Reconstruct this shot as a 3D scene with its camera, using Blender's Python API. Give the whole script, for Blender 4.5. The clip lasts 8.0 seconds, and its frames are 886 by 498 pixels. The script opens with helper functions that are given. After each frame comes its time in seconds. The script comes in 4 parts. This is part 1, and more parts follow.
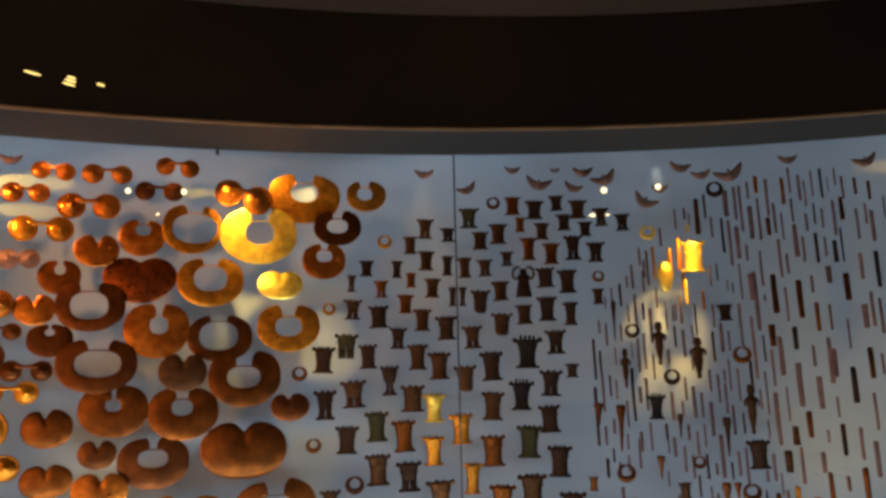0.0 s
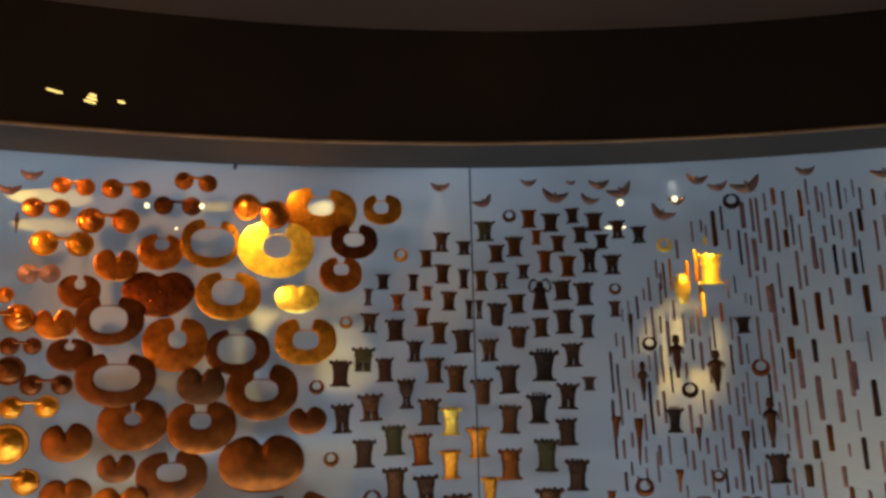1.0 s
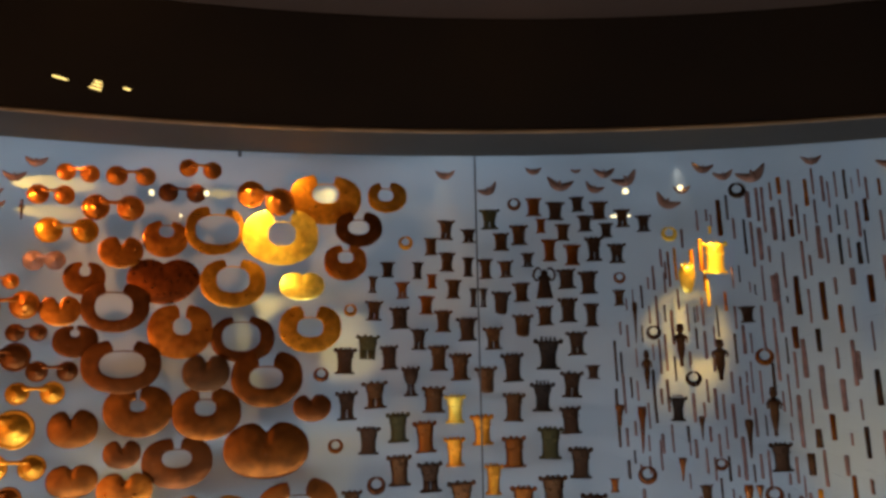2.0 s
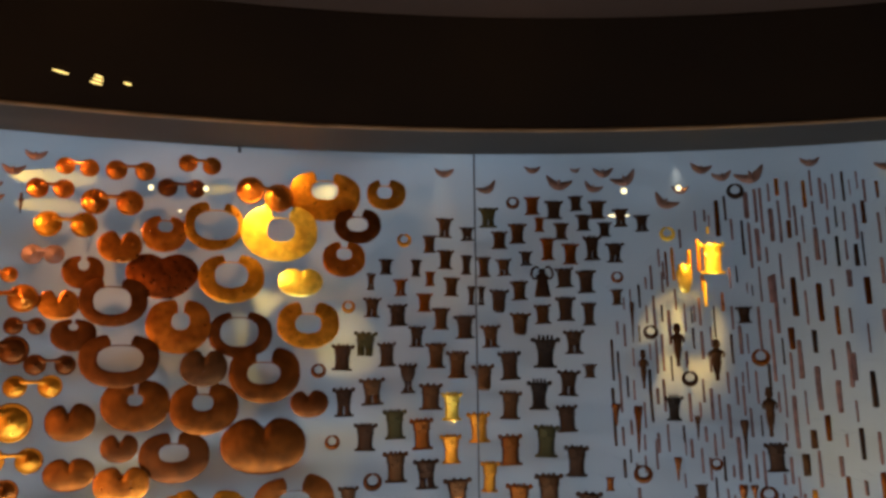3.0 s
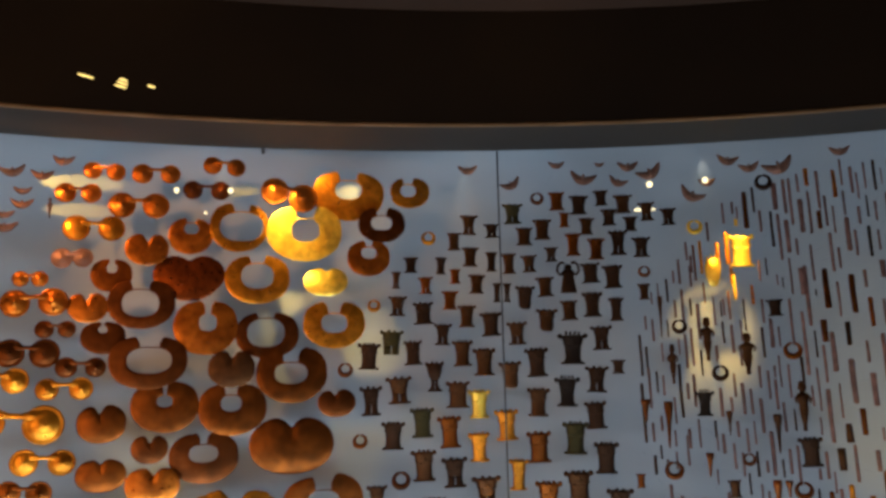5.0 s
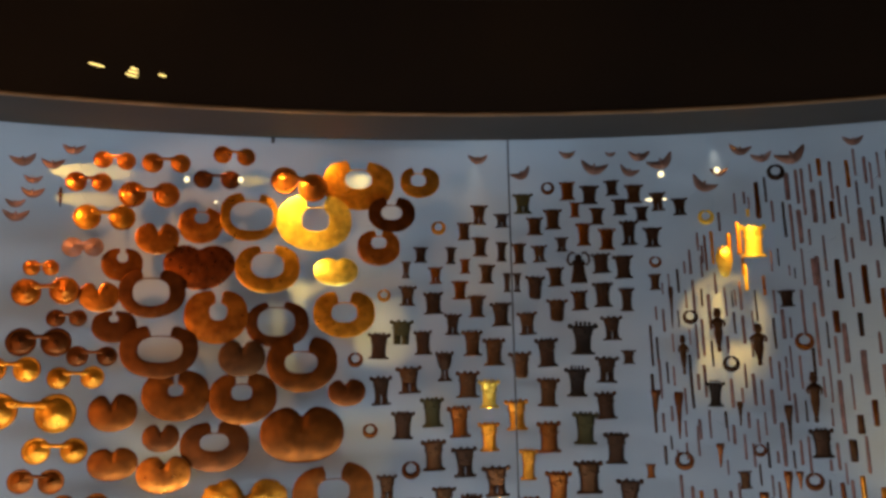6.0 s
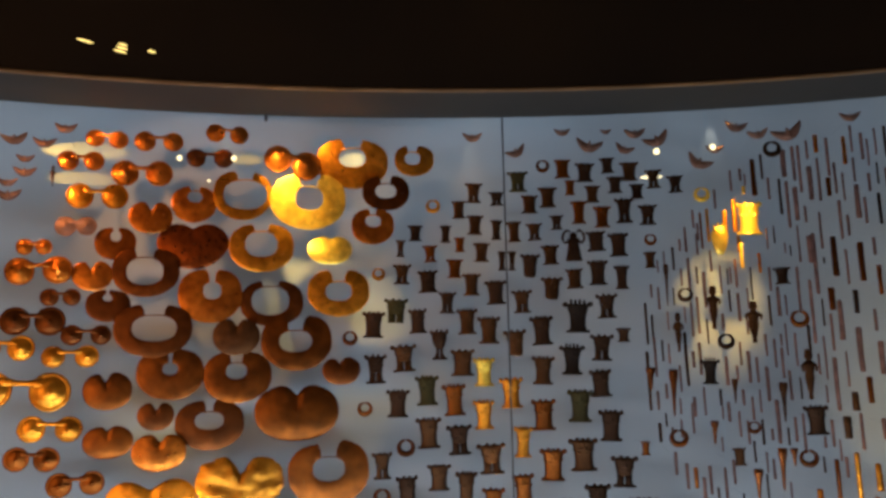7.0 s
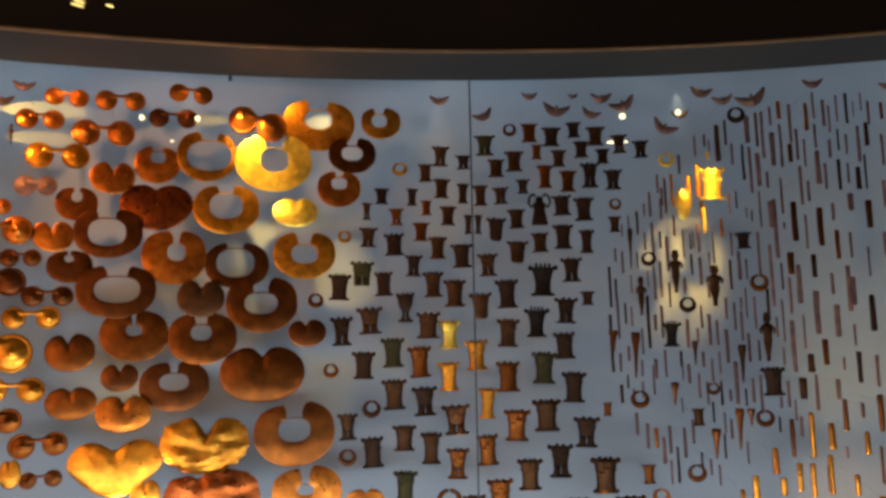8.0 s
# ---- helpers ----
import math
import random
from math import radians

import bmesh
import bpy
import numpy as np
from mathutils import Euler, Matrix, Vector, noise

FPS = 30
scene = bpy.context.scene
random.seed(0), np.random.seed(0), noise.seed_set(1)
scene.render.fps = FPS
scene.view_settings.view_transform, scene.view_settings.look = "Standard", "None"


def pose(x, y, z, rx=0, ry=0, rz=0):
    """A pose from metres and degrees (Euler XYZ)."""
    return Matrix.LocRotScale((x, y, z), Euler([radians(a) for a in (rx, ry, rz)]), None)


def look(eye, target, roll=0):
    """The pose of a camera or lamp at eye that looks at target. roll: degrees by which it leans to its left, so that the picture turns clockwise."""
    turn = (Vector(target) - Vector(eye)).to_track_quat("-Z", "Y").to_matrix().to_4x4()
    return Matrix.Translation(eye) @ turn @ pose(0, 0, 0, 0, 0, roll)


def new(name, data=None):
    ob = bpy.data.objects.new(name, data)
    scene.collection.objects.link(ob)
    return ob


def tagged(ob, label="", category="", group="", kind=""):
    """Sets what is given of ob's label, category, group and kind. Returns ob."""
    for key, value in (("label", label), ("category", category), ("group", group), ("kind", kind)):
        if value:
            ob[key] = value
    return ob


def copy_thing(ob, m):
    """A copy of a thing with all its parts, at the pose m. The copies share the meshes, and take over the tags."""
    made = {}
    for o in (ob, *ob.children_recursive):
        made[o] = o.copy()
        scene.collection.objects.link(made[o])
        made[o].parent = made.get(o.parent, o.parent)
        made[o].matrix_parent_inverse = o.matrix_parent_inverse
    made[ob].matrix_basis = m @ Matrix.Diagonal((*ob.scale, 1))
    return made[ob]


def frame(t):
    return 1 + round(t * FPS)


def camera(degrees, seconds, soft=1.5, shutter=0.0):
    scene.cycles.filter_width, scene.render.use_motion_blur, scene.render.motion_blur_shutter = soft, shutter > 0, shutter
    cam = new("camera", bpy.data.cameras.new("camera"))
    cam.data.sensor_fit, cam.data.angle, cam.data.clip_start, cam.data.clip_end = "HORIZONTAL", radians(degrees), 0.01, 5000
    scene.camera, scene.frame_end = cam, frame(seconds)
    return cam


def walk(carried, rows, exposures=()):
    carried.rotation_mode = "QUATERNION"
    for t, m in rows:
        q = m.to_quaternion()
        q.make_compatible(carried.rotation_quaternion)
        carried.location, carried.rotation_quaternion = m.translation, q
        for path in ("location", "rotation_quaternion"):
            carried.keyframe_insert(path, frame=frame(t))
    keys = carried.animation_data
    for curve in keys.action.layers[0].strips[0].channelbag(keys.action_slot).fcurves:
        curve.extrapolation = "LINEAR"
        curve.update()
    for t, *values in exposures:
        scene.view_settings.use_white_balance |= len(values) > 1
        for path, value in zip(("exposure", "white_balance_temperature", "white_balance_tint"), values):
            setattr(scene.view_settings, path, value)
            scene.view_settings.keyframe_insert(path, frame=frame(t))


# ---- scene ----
cam = camera(58.4, 8.0, soft=3.2)
# x, y, height above the first eye, yaw, pitch, roll
EYE = 1.55
ROWS = [
    (0.0, -0.0001, 0.0000, -0.0001, -0.014, 8.881, 1.296),
    (0.5, -0.0125, -0.0031, 0.0149, 0.339, 9.175, 1.248),
    (1.0, -0.0155, -0.0065, 0.0153, 0.885, 9.543, 1.340),
    (1.5, -0.0271, -0.0045, 0.0211, 0.957, 9.008, 1.333),
    (3.0, -0.0317, -0.0129, 0.0230, 0.672, 8.360, 0.548),
    (3.5, -0.0182, -0.0081, 0.0171, 1.058, 8.423, 0.932),
    (4.0, -0.0154, -0.0059, 0.0143, 1.375, 8.445, 1.220),
    (4.5, -0.0195, -0.0022, 0.0044, 2.039, 8.668, 1.368),
    (6.0, -0.0449, 0.0055, 0.0107, 3.050, 7.771, 1.128),
    (6.5, -0.0339, 0.0146, 0.0056, 2.724, 7.187, 1.365),
    (7.0, -0.0182, 0.0179, -0.0081, 3.206, 6.589, 1.282),
    (7.5, -0.0127, 0.0239, -0.0250, 3.001, 5.496, 1.069),
    (8.0, 0.0099, 0.0155, -0.0361, 1.300, 4.408, 1.148),
]
walk(cam, [(t, pose(x, y, EYE + z, 90 + pitch, roll, yaw)) for t, x, y, z, yaw, pitch, roll in ROWS])

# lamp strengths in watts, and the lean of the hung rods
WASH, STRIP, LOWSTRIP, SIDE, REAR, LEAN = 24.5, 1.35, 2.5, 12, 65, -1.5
# lamp reflections on the fascia, built as glowing discs: along, up, width
FASCIA_GLINTS = [(-1.790, 2.371, 0.044), (-1.678, 2.369, 0.024), (-1.681, 2.361, 0.030), (-1.687, 2.353, 0.034), (-1.592, 2.358, 0.022)]
# white glints and one glow, built as tiny bulbs in the case
CASE_GLINTS = [(0.222, 2.229, 0.024, 0.024, 0.04), (0.429, 2.235, 0.022, 0.023, 0.04), (0.212, 2.148, 0.085, 0.014, -0.04), (-1.55, 2.211, 0.018, 0.021, 0.04), (-1.361, 2.216, 0.018, 0.021, 0.04), (-1.448, 2.131, 0.012, 0.009, 0.04)]
# ---- plan of the round room: the hung objects stand on a cylinder of radius R ----
CX, CY, R = 0.4138, -1.9201, 4.9374
WALL_R = R + 0.30      # painted back wall of the case
GLASS_R = R - 0.09     # curved glass front
RIM_R, RIM_Z = R - 0.66, 2.283
EDGE_Z = 2.365
TOP_R, TOP_Z = R - 0.83, 2.57
SPAN = radians(62)     # half the angle that the case takes up


def on_wall(u, z, off=0.0):
    """Pose u metres along the cylinder, z metres up, off metres in front; local -y faces the room."""
    a = u / R
    r = R - off
    return pose(CX + r * math.sin(a), CY + r * math.cos(a), z, 0, 0, -math.degrees(a))


def at_wall(u, z, off=0.0):
    return on_wall(u, z, off).translation


# ---- light ----
world = bpy.data.worlds.new("World")
scene.world = world
world.use_nodes = True
world.node_tree.nodes["Background"].inputs["Color"].default_value = (0.05, 0.03, 0.015, 1)
world.node_tree.nodes["Background"].inputs["Strength"].default_value = 0.0


def area_lamp(name, eye, target, wide, high, watts, colour):
    data = bpy.data.lights.new(name, "AREA")
    data.shape, data.size, data.size_y = "RECTANGLE", wide, high
    data.energy, data.color = watts, colour
    ob = new(name, data)
    ob.matrix_world = look(eye, target)
    return ob


def spot_lamp(name, eye, target, watts, degrees, colour=(1.0, 0.62, 0.2), blend=0.6, radius=0.02):
    data = bpy.data.lights.new(name, "SPOT")
    data.energy, data.color, data.spot_size, data.spot_blend = watts, colour, radians(degrees), blend
    data.shadow_soft_size = radius
    ob = new(name, data)
    ob.matrix_world = look(eye, target)
    return ob


# cool wash of the case: unseen fill lamps added along the floor
for u, k in ((-2.6, 1.15), (-0.9, 1.0), (0.8, 0.82), (2.5, 0.42)):
    area_lamp("floor_uplight", at_wall(u, 0.05, 2.2), at_wall(u, 1.6), 1.8, 0.5, k * WASH, (0.78, 0.90, 1.0))
# unseen fill strips added behind the soffit (cool) and behind the plinth (paler, warmer)
for u, k in ((-2.4, 1.1), (-0.8, 1.0), (0.8, 0.55), (2.4, 0.35)):
    area_lamp("case_strip_light", at_wall(u, EDGE_Z + 0.17, -0.06), at_wall(u, 1.5, -0.2), 1.6, 0.12, k * STRIP, (0.6, 0.82, 1.0))
    area_lamp("case_strip_light", at_wall(u, 0.33, -0.05), at_wall(u, 1.3, -0.25), 1.6, 0.12, k * LOWSTRIP, (1.0, 0.92, 0.84))
# unseen warm fill added at the side of the room
area_lamp("side_light", at_wall(-3.6, 1.2, 2.2), at_wall(-1.5, 1.6), 0.9, 1.4, SIDE, (1.0, 0.55, 0.22))
# unseen warm fill added over the rear of the room, for the metal to reflect
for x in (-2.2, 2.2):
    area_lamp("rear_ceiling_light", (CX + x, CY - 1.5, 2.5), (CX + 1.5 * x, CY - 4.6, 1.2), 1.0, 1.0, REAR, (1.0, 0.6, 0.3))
# warm spotlights of the case, above and below
GOLDEN, ORANGE, PALE = (1.0, 0.66, 0.2), (1.0, 0.52, 0.12), (1.0, 0.54, 0.07)
spot_lamp("case_spotlight", at_wall(-1.27, 2.33, 0.21), at_wall(-1.15, 2.07), 54, 43, GOLDEN, 1.0, 0.012)
# next two: unseen lamps added to brighten one pectoral and one heart
spot_lamp("case_spotlight", at_wall(-1.10, 2.33, 0.08), at_wall(-0.92, 2.18), 10, 80, (1.0, 0.54, 0.14), 1.0, 0.01)
spot_lamp("case_spotlight", at_wall(-1.15, 1.96, 0.24), at_wall(-1.02, 1.88), 6, 34, GOLDEN, 1.0, 0.03)
# lamp added behind the pectoral for the bright wall patch in its hole
spot_lamp("raking_lamp", at_wall(-0.80, 2.36, -0.20), at_wall(-0.925, 2.285, -0.298), 5, 28, GOLDEN, 0.6, 0.01)
spot_lamp("case_spotlight", at_wall(0.56, 2.22, 0.32), at_wall(0.515, 1.93), 80, 29, (1.0, 0.58, 0.13), 1.0, 0.02)
# unseen soft fill added for the warm glow on the wall
spot_lamp("case_spotlight", at_wall(0.47, 2.33, 0.05), at_wall(0.50, 1.72, -0.3), 11, 21, (1.0, 0.55, 0.10), 1.0, 0.05)
# unseen fill added over and left of the pieces at the upper left
for u in (-2.2, -1.8, -1.4):
    spot_lamp("case_spotlight", at_wall(u, 2.345, 0.078), at_wall(u + 0.02, 2.0, 0.02), 1.0, 120, (1.0, 0.5, 0.16), 1.0, 0.008)
spot_lamp("case_spotlight", at_wall(-2.34, 2.25, 0.5), at_wall(-1.60, 2.0), 36, 72, (1.0, 0.44, 0.14), 1.0, 0.02)
# golden lamps low in the case and on the floor before it
spot_lamp("case_spotlight", at_wall(-0.36, 0.60, 0.084), at_wall(-0.40, 1.34, 0.01), 70, 17, GOLDEN, 1.0, 0.01)
spot_lamp("case_spotlight", at_wall(-1.52, 0.48, 0.26), at_wall(-1.56, 0.95), 9, 44, ORANGE, 1.0, 0.03)
spot_lamp("case_spotlight", at_wall(-1.62, 0.70, 0.20), at_wall(-1.625, 0.95, 0.03), 9, 40, GOLDEN, 1.0, 0.02)
spot_lamp("case_spotlight", at_wall(-1.54, 0.92, 0.15), at_wall(-1.45, 1.12, 0.03), 8, 50, GOLDEN, 1.0, 0.02)
spot_lamp("floor_spotlight", at_wall(-2.20, 0.25, 0.80), at_wall(-2.05, 1.20), 9, 30, ORANGE, 1.0)
spot_lamp("case_spotlight", at_wall(0.74, 0.50, 0.082), at_wall(0.92, 0.90, 0.01), 30, 56, GOLDEN, 1.0, 0.01)
spot_lamp("floor_spotlight", at_wall(0.80, 0.25, 0.80), at_wall(0.97, 0.60), 26, 24, ORANGE, 1.0)
spot_lamp("case_spotlight", at_wall(0.11, 0.56, 0.08), at_wall(0.12, 0.84, 0.02), 5, 24, ORANGE, 1.0)
spot_lamp("case_spotlight", at_wall(-0.17, 0.56, 0.08), at_wall(-0.165, 0.85, 0.02), 5, 22, ORANGE, 1.0)
# narrow lamps added behind the pieces to draw bright bands along the back wall
spot_lamp("raking_lamp", at_wall(-2.40, 2.285, -0.21), at_wall(-1.93, 2.298, -0.298), 85, 7.6, PALE, 0.25, 0.004)
spot_lamp("raking_lamp", at_wall(-2.38, 2.195, -0.21), at_wall(-1.93, 2.190, -0.298), 46, 6.6, PALE, 0.25, 0.004)
spot_lamp("raking_lamp", at_wall(-0.95, 2.305, -0.21), at_wall(-1.33, 2.290, -0.298), 26, 6, PALE, 0.3, 0.01)
spot_lamp("raking_lamp", at_wall(1.75, 2.325, -0.20), at_wall(1.36, 2.335, -0.298), 14, 8, PALE, 0.5, 0.01)

# small unseen lamps added under the soffit for a pale glow at each wall joint
for u, z, watts in ((-0.462, 2.31, 0.28), (0.486, 2.34, 0.6), (-1.40, 2.34, 0.25)):
    spot_lamp("raking_lamp", at_wall(u, z + 0.12, -0.262), at_wall(u, z - 0.02, -0.298), watts, 34, (1.0, 0.9, 0.7), 1.0, 0.004)


# ---- materials ----


def nodes_of(name):
    m = bpy.data.materials.new(name)
    m.use_nodes = True
    t = m.node_tree
    return m, t, t.nodes["Principled BSDF"]


def ramp(t, a, b, lo=0.3, hi=0.7):
    r = t.nodes.new("ShaderNodeValToRGB")
    r.color_ramp.elements[0].position, r.color_ramp.elements[0].color = lo, (*a, 1)
    r.color_ramp.elements[1].position, r.color_ramp.elements[1].color = hi, (*b, 1)
    return r


def noise_node(t, scale, detail=4, source=None):
    n = t.nodes.new("ShaderNodeTexNoise")
    n.inputs["Scale"].default_value, n.inputs["Detail"].default_value = scale, detail
    if source:
        t.links.new(source, n.inputs["Vector"])
    return n


def metal(name, a, b, rough, metallic=0.92, bump=0.12):
    """Hammered old gold alloy: colour drifts in patches, with fine dents and a patina."""
    m, t, p = nodes_of(name)
    co = t.nodes.new("ShaderNodeTexCoord").outputs["Object"]
    info = t.nodes.new("ShaderNodeObjectInfo")
    shift = t.nodes.new("ShaderNodeVectorMath")
    shift.operation = "ADD"
    t.links.new(co, shift.inputs[0])
    t.links.new(info.outputs["Location"], shift.inputs[1])
    big, fine = noise_node(t, 14, 3, shift.outputs[0]), noise_node(t, 45, 2, shift.outputs[0])
    mid = noise_node(t, 32, 4, shift.outputs[0])
    col = ramp(t, a, b)
    t.links.new(big.outputs["Fac"], col.inputs["Fac"])
    hsv = t.nodes.new("ShaderNodeHueSaturation")
    val = t.nodes.new("ShaderNodeMapRange")
    val.inputs["To Min"].default_value, val.inputs["To Max"].default_value = 0.78, 1.32
    t.links.new(info.outputs["Random"], val.inputs["Value"])
    blotch = t.nodes.new("ShaderNodeMapRange")
    blotch.inputs["From Min"].default_value, blotch.inputs["From Max"].default_value = 0.38, 0.6
    blotch.inputs["To Min"].default_value, blotch.inputs["To Max"].default_value = 0.76, 1.1
    t.links.new(mid.outputs["Fac"], blotch.inputs["Value"])
    both = t.nodes.new("ShaderNodeMath")
    both.operation = "MULTIPLY"
    t.links.new(val.outputs[0], both.inputs[0])
    t.links.new(blotch.outputs[0], both.inputs[1])
    t.links.new(both.outputs[0], hsv.inputs["Value"])
    t.links.new(col.outputs[0], hsv.inputs["Color"])
    t.links.new(hsv.outputs[0], p.inputs["Base Color"])
    p.inputs["Metallic"].default_value = metallic
    rr = t.nodes.new("ShaderNodeMapRange")
    rr.inputs["To Min"].default_value, rr.inputs["To Max"].default_value = rough - 0.08, rough + 0.06
    t.links.new(fine.outputs["Fac"], rr.inputs["Value"])
    t.links.new(rr.outputs[0], p.inputs["Roughness"])
    bp = t.nodes.new("ShaderNodeBump")
    bp.inputs["Strength"].default_value, bp.inputs["Distance"].default_value = bump * 0.3, 0.008
    t.links.new(big.outputs["Fac"], bp.inputs["Height"])
    dents = t.nodes.new("ShaderNodeTexVoronoi")
    dents.feature, dents.inputs["Scale"].default_value = "SMOOTH_F1", 75
    t.links.new(shift.outputs[0], dents.inputs["Vector"])
    ham = t.nodes.new("ShaderNodeBump")
    ham.inputs["Strength"].default_value, ham.inputs["Distance"].default_value = 0.2, 0.0025
    t.links.new(dents.outputs["Distance"], ham.inputs["Height"])
    t.links.new(bp.outputs[0], ham.inputs["Normal"])
    t.links.new(ham.outputs[0], p.inputs["Normal"])
    return m


# g and y are for spotlit pieces: lamp light is part of their colour
TONES = {
    "g": metal("spotlit_gold", (0.70, 0.34, 0.025), (0.95, 0.60, 0.07), 0.38, 0.62),
    "y": metal("spotlit_yellow_gold", (0.78, 0.47, 0.055), (0.92, 0.62, 0.11), 0.32, 0.85),
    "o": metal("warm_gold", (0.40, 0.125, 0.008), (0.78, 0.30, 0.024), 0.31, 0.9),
    "c": metal("copper_gold", (0.30, 0.072, 0.008), (0.62, 0.185, 0.020), 0.31, 0.9),
    # b, r, n and d also hold the dim room that unlit gold reflects
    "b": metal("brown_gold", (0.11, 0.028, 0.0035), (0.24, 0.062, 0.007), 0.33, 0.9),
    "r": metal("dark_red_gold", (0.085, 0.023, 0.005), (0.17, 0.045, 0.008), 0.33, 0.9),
    "n": metal("dark_brown_gold", (0.048, 0.018, 0.008), (0.105, 0.042, 0.014), 0.4),
    "R": metal("deep_red_gold", (0.20, 0.042, 0.008), (0.38, 0.078, 0.012), 0.30, 0.92),
    "t": metal("dusty_copper", (0.17, 0.085, 0.065), (0.28, 0.14, 0.10), 0.55, 0.6),
    "d": metal("dim_dark_gold", (0.026, 0.013, 0.008), (0.06, 0.026, 0.013), 0.48),
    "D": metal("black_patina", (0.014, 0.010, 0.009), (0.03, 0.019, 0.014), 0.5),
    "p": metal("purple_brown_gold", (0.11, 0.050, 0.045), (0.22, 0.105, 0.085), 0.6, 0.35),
    "v": metal("green_patina", (0.038, 0.034, 0.014), (0.08, 0.06, 0.024), 0.5),
}
WORDS = {"g": "spotlit bright gold", "y": "spotlit yellow gold", "o": "warm gold", "c": "coppery gold", "b": "dim brown gold", "r": "dark reddish gold",
         "R": "deep red gold", "t": "dusty copper", "n": "dark brown metal", "d": "dim dark metal", "D": "black patinated metal", "p": "purplish brown metal", "v": "greenish patinated metal"}


def plain(name, a, b, rough, scale=6.0, metallic=0.0, bump=0.1, fine=120.0, shine=0.5):
    m, t, p = nodes_of(name)
    co = t.nodes.new("ShaderNodeTexCoord").outputs["Object"]
    n, f = noise_node(t, scale, 5, co), noise_node(t, fine, 2, co)
    col = ramp(t, a, b)
    t.links.new(n.outputs["Fac"], col.inputs["Fac"])
    t.links.new(col.outputs[0], p.inputs["Base Color"])
    p.inputs["Roughness"].default_value, p.inputs["Metallic"].default_value = rough, metallic
    p.inputs["Specular IOR Level"].default_value = shine
    bp = t.nodes.new("ShaderNodeBump")
    bp.inputs["Strength"].default_value, bp.inputs["Distance"].default_value = bump, 0.004
    t.links.new(f.outputs["Fac"], bp.inputs["Height"])
    t.links.new(bp.outputs[0], p.inputs["Normal"])
    return m


BLUE = plain("blue_grey_paint", (0.322, 0.366, 0.43), (0.36, 0.405, 0.466), 0.85, 1.3)
STEEL = plain("dark_grey_steel", (0.018, 0.0158, 0.0142), (0.027, 0.0238, 0.0215), 0.7, 2.0, shine=0.25)
RIM = plain("bronze_rim", (0.16, 0.088, 0.04), (0.28, 0.155, 0.072), 0.5, 9.0, 0.4)
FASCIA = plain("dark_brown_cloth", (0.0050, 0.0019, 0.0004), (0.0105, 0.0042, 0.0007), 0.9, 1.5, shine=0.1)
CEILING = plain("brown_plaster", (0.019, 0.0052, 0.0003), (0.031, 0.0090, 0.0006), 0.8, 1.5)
BROWN = plain("brown_wall_cloth", (0.20, 0.12, 0.07), (0.26, 0.16, 0.09), 0.85, 2.0)
CARPET = plain("dark_carpet", (0.05, 0.04, 0.035), (0.08, 0.06, 0.05), 0.95, 3.0, 0, 0.5)
SEAL = plain("black_sealant", (0.02, 0.025, 0.03), (0.04, 0.045, 0.05), 0.5, 8)
PIN = plain("blue_painted_pin", (0.30, 0.385, 0.475), (0.34, 0.43, 0.52), 0.7, 20)
GLINT_BACKING = plain("black_glint_backing", (0.015, 0.014, 0.013), (0.03, 0.028, 0.025), 0.45, 20)


def glowing(name, colour, strength):
    m, t, p = nodes_of(name)
    p.inputs["Base Color"].default_value = (0.1, 0.08, 0.05, 1)
    p.inputs["Emission Color"].default_value, p.inputs["Emission Strength"].default_value = (*colour, 1), strength
    return m


# glow of reflected lamps and glints, given to solid shapes
YELLOW_GLINT = glowing("yellow_glint_glow", (1.0, 0.70, 0.20), 1.7)
WHITE_GLINT = glowing("white_glint_glow", (1.0, 0.84, 0.5), 2.0)


def make_glass():
    m, t, p = nodes_of("clear_glass")
    t.nodes.remove(p)
    clear, gloss, mix, fr = (t.nodes.new(k) for k in ("ShaderNodeBsdfTransparent", "ShaderNodeBsdfGlossy", "ShaderNodeMixShader", "ShaderNodeFresnel"))
    clear.inputs["Color"].default_value = (0.97, 0.985, 0.98, 1)
    gloss.inputs["Roughness"].default_value = 0.03
    fr.inputs["IOR"].default_value = 1.3
    t.links.new(fr.outputs[0], mix.inputs[0])
    t.links.new(clear.outputs[0], mix.inputs[1])
    t.links.new(gloss.outputs[0], mix.inputs[2])
    t.links.new(mix.outputs[0], t.nodes["Material Output"].inputs["Surface"])
    return m


GLASS = make_glass()

# ---- mesh helpers ----


def mesh_of(name, bm, material, smooth=True):
    bmesh.ops.recalc_face_normals(bm, faces=bm.faces)
    me = bpy.data.meshes.new(name)
    bm.to_mesh(me)
    bm.free()
    me.materials.append(material)
    for f in me.polygons:
        f.use_smooth = smooth
    return me


def part(name, bm, material, parent, label="", smooth=True):
    ob = new(name, mesh_of(name, bm, material, smooth) if isinstance(bm, bmesh.types.BMesh) else bm)
    ob.parent = parent
    return tagged(ob, label)


def strip(rows, closed_u=False, closed_v=False):
    """A skin over a grid of points."""
    bm = bmesh.new()
    vs = [[bm.verts.new(p) for p in row] for row in rows]
    nu, nv = len(vs), len(vs[0])
    for i in range(nu if closed_u else nu - 1):
        for j in range(nv if closed_v else nv - 1):
            q = [vs[i][j], vs[(i + 1) % nu][j], vs[(i + 1) % nu][(j + 1) % nv], vs[i][(j + 1) % nv]]
            bm.faces.new(q)
    return bm


def cap(bm, ring):
    bm.faces.new(ring)


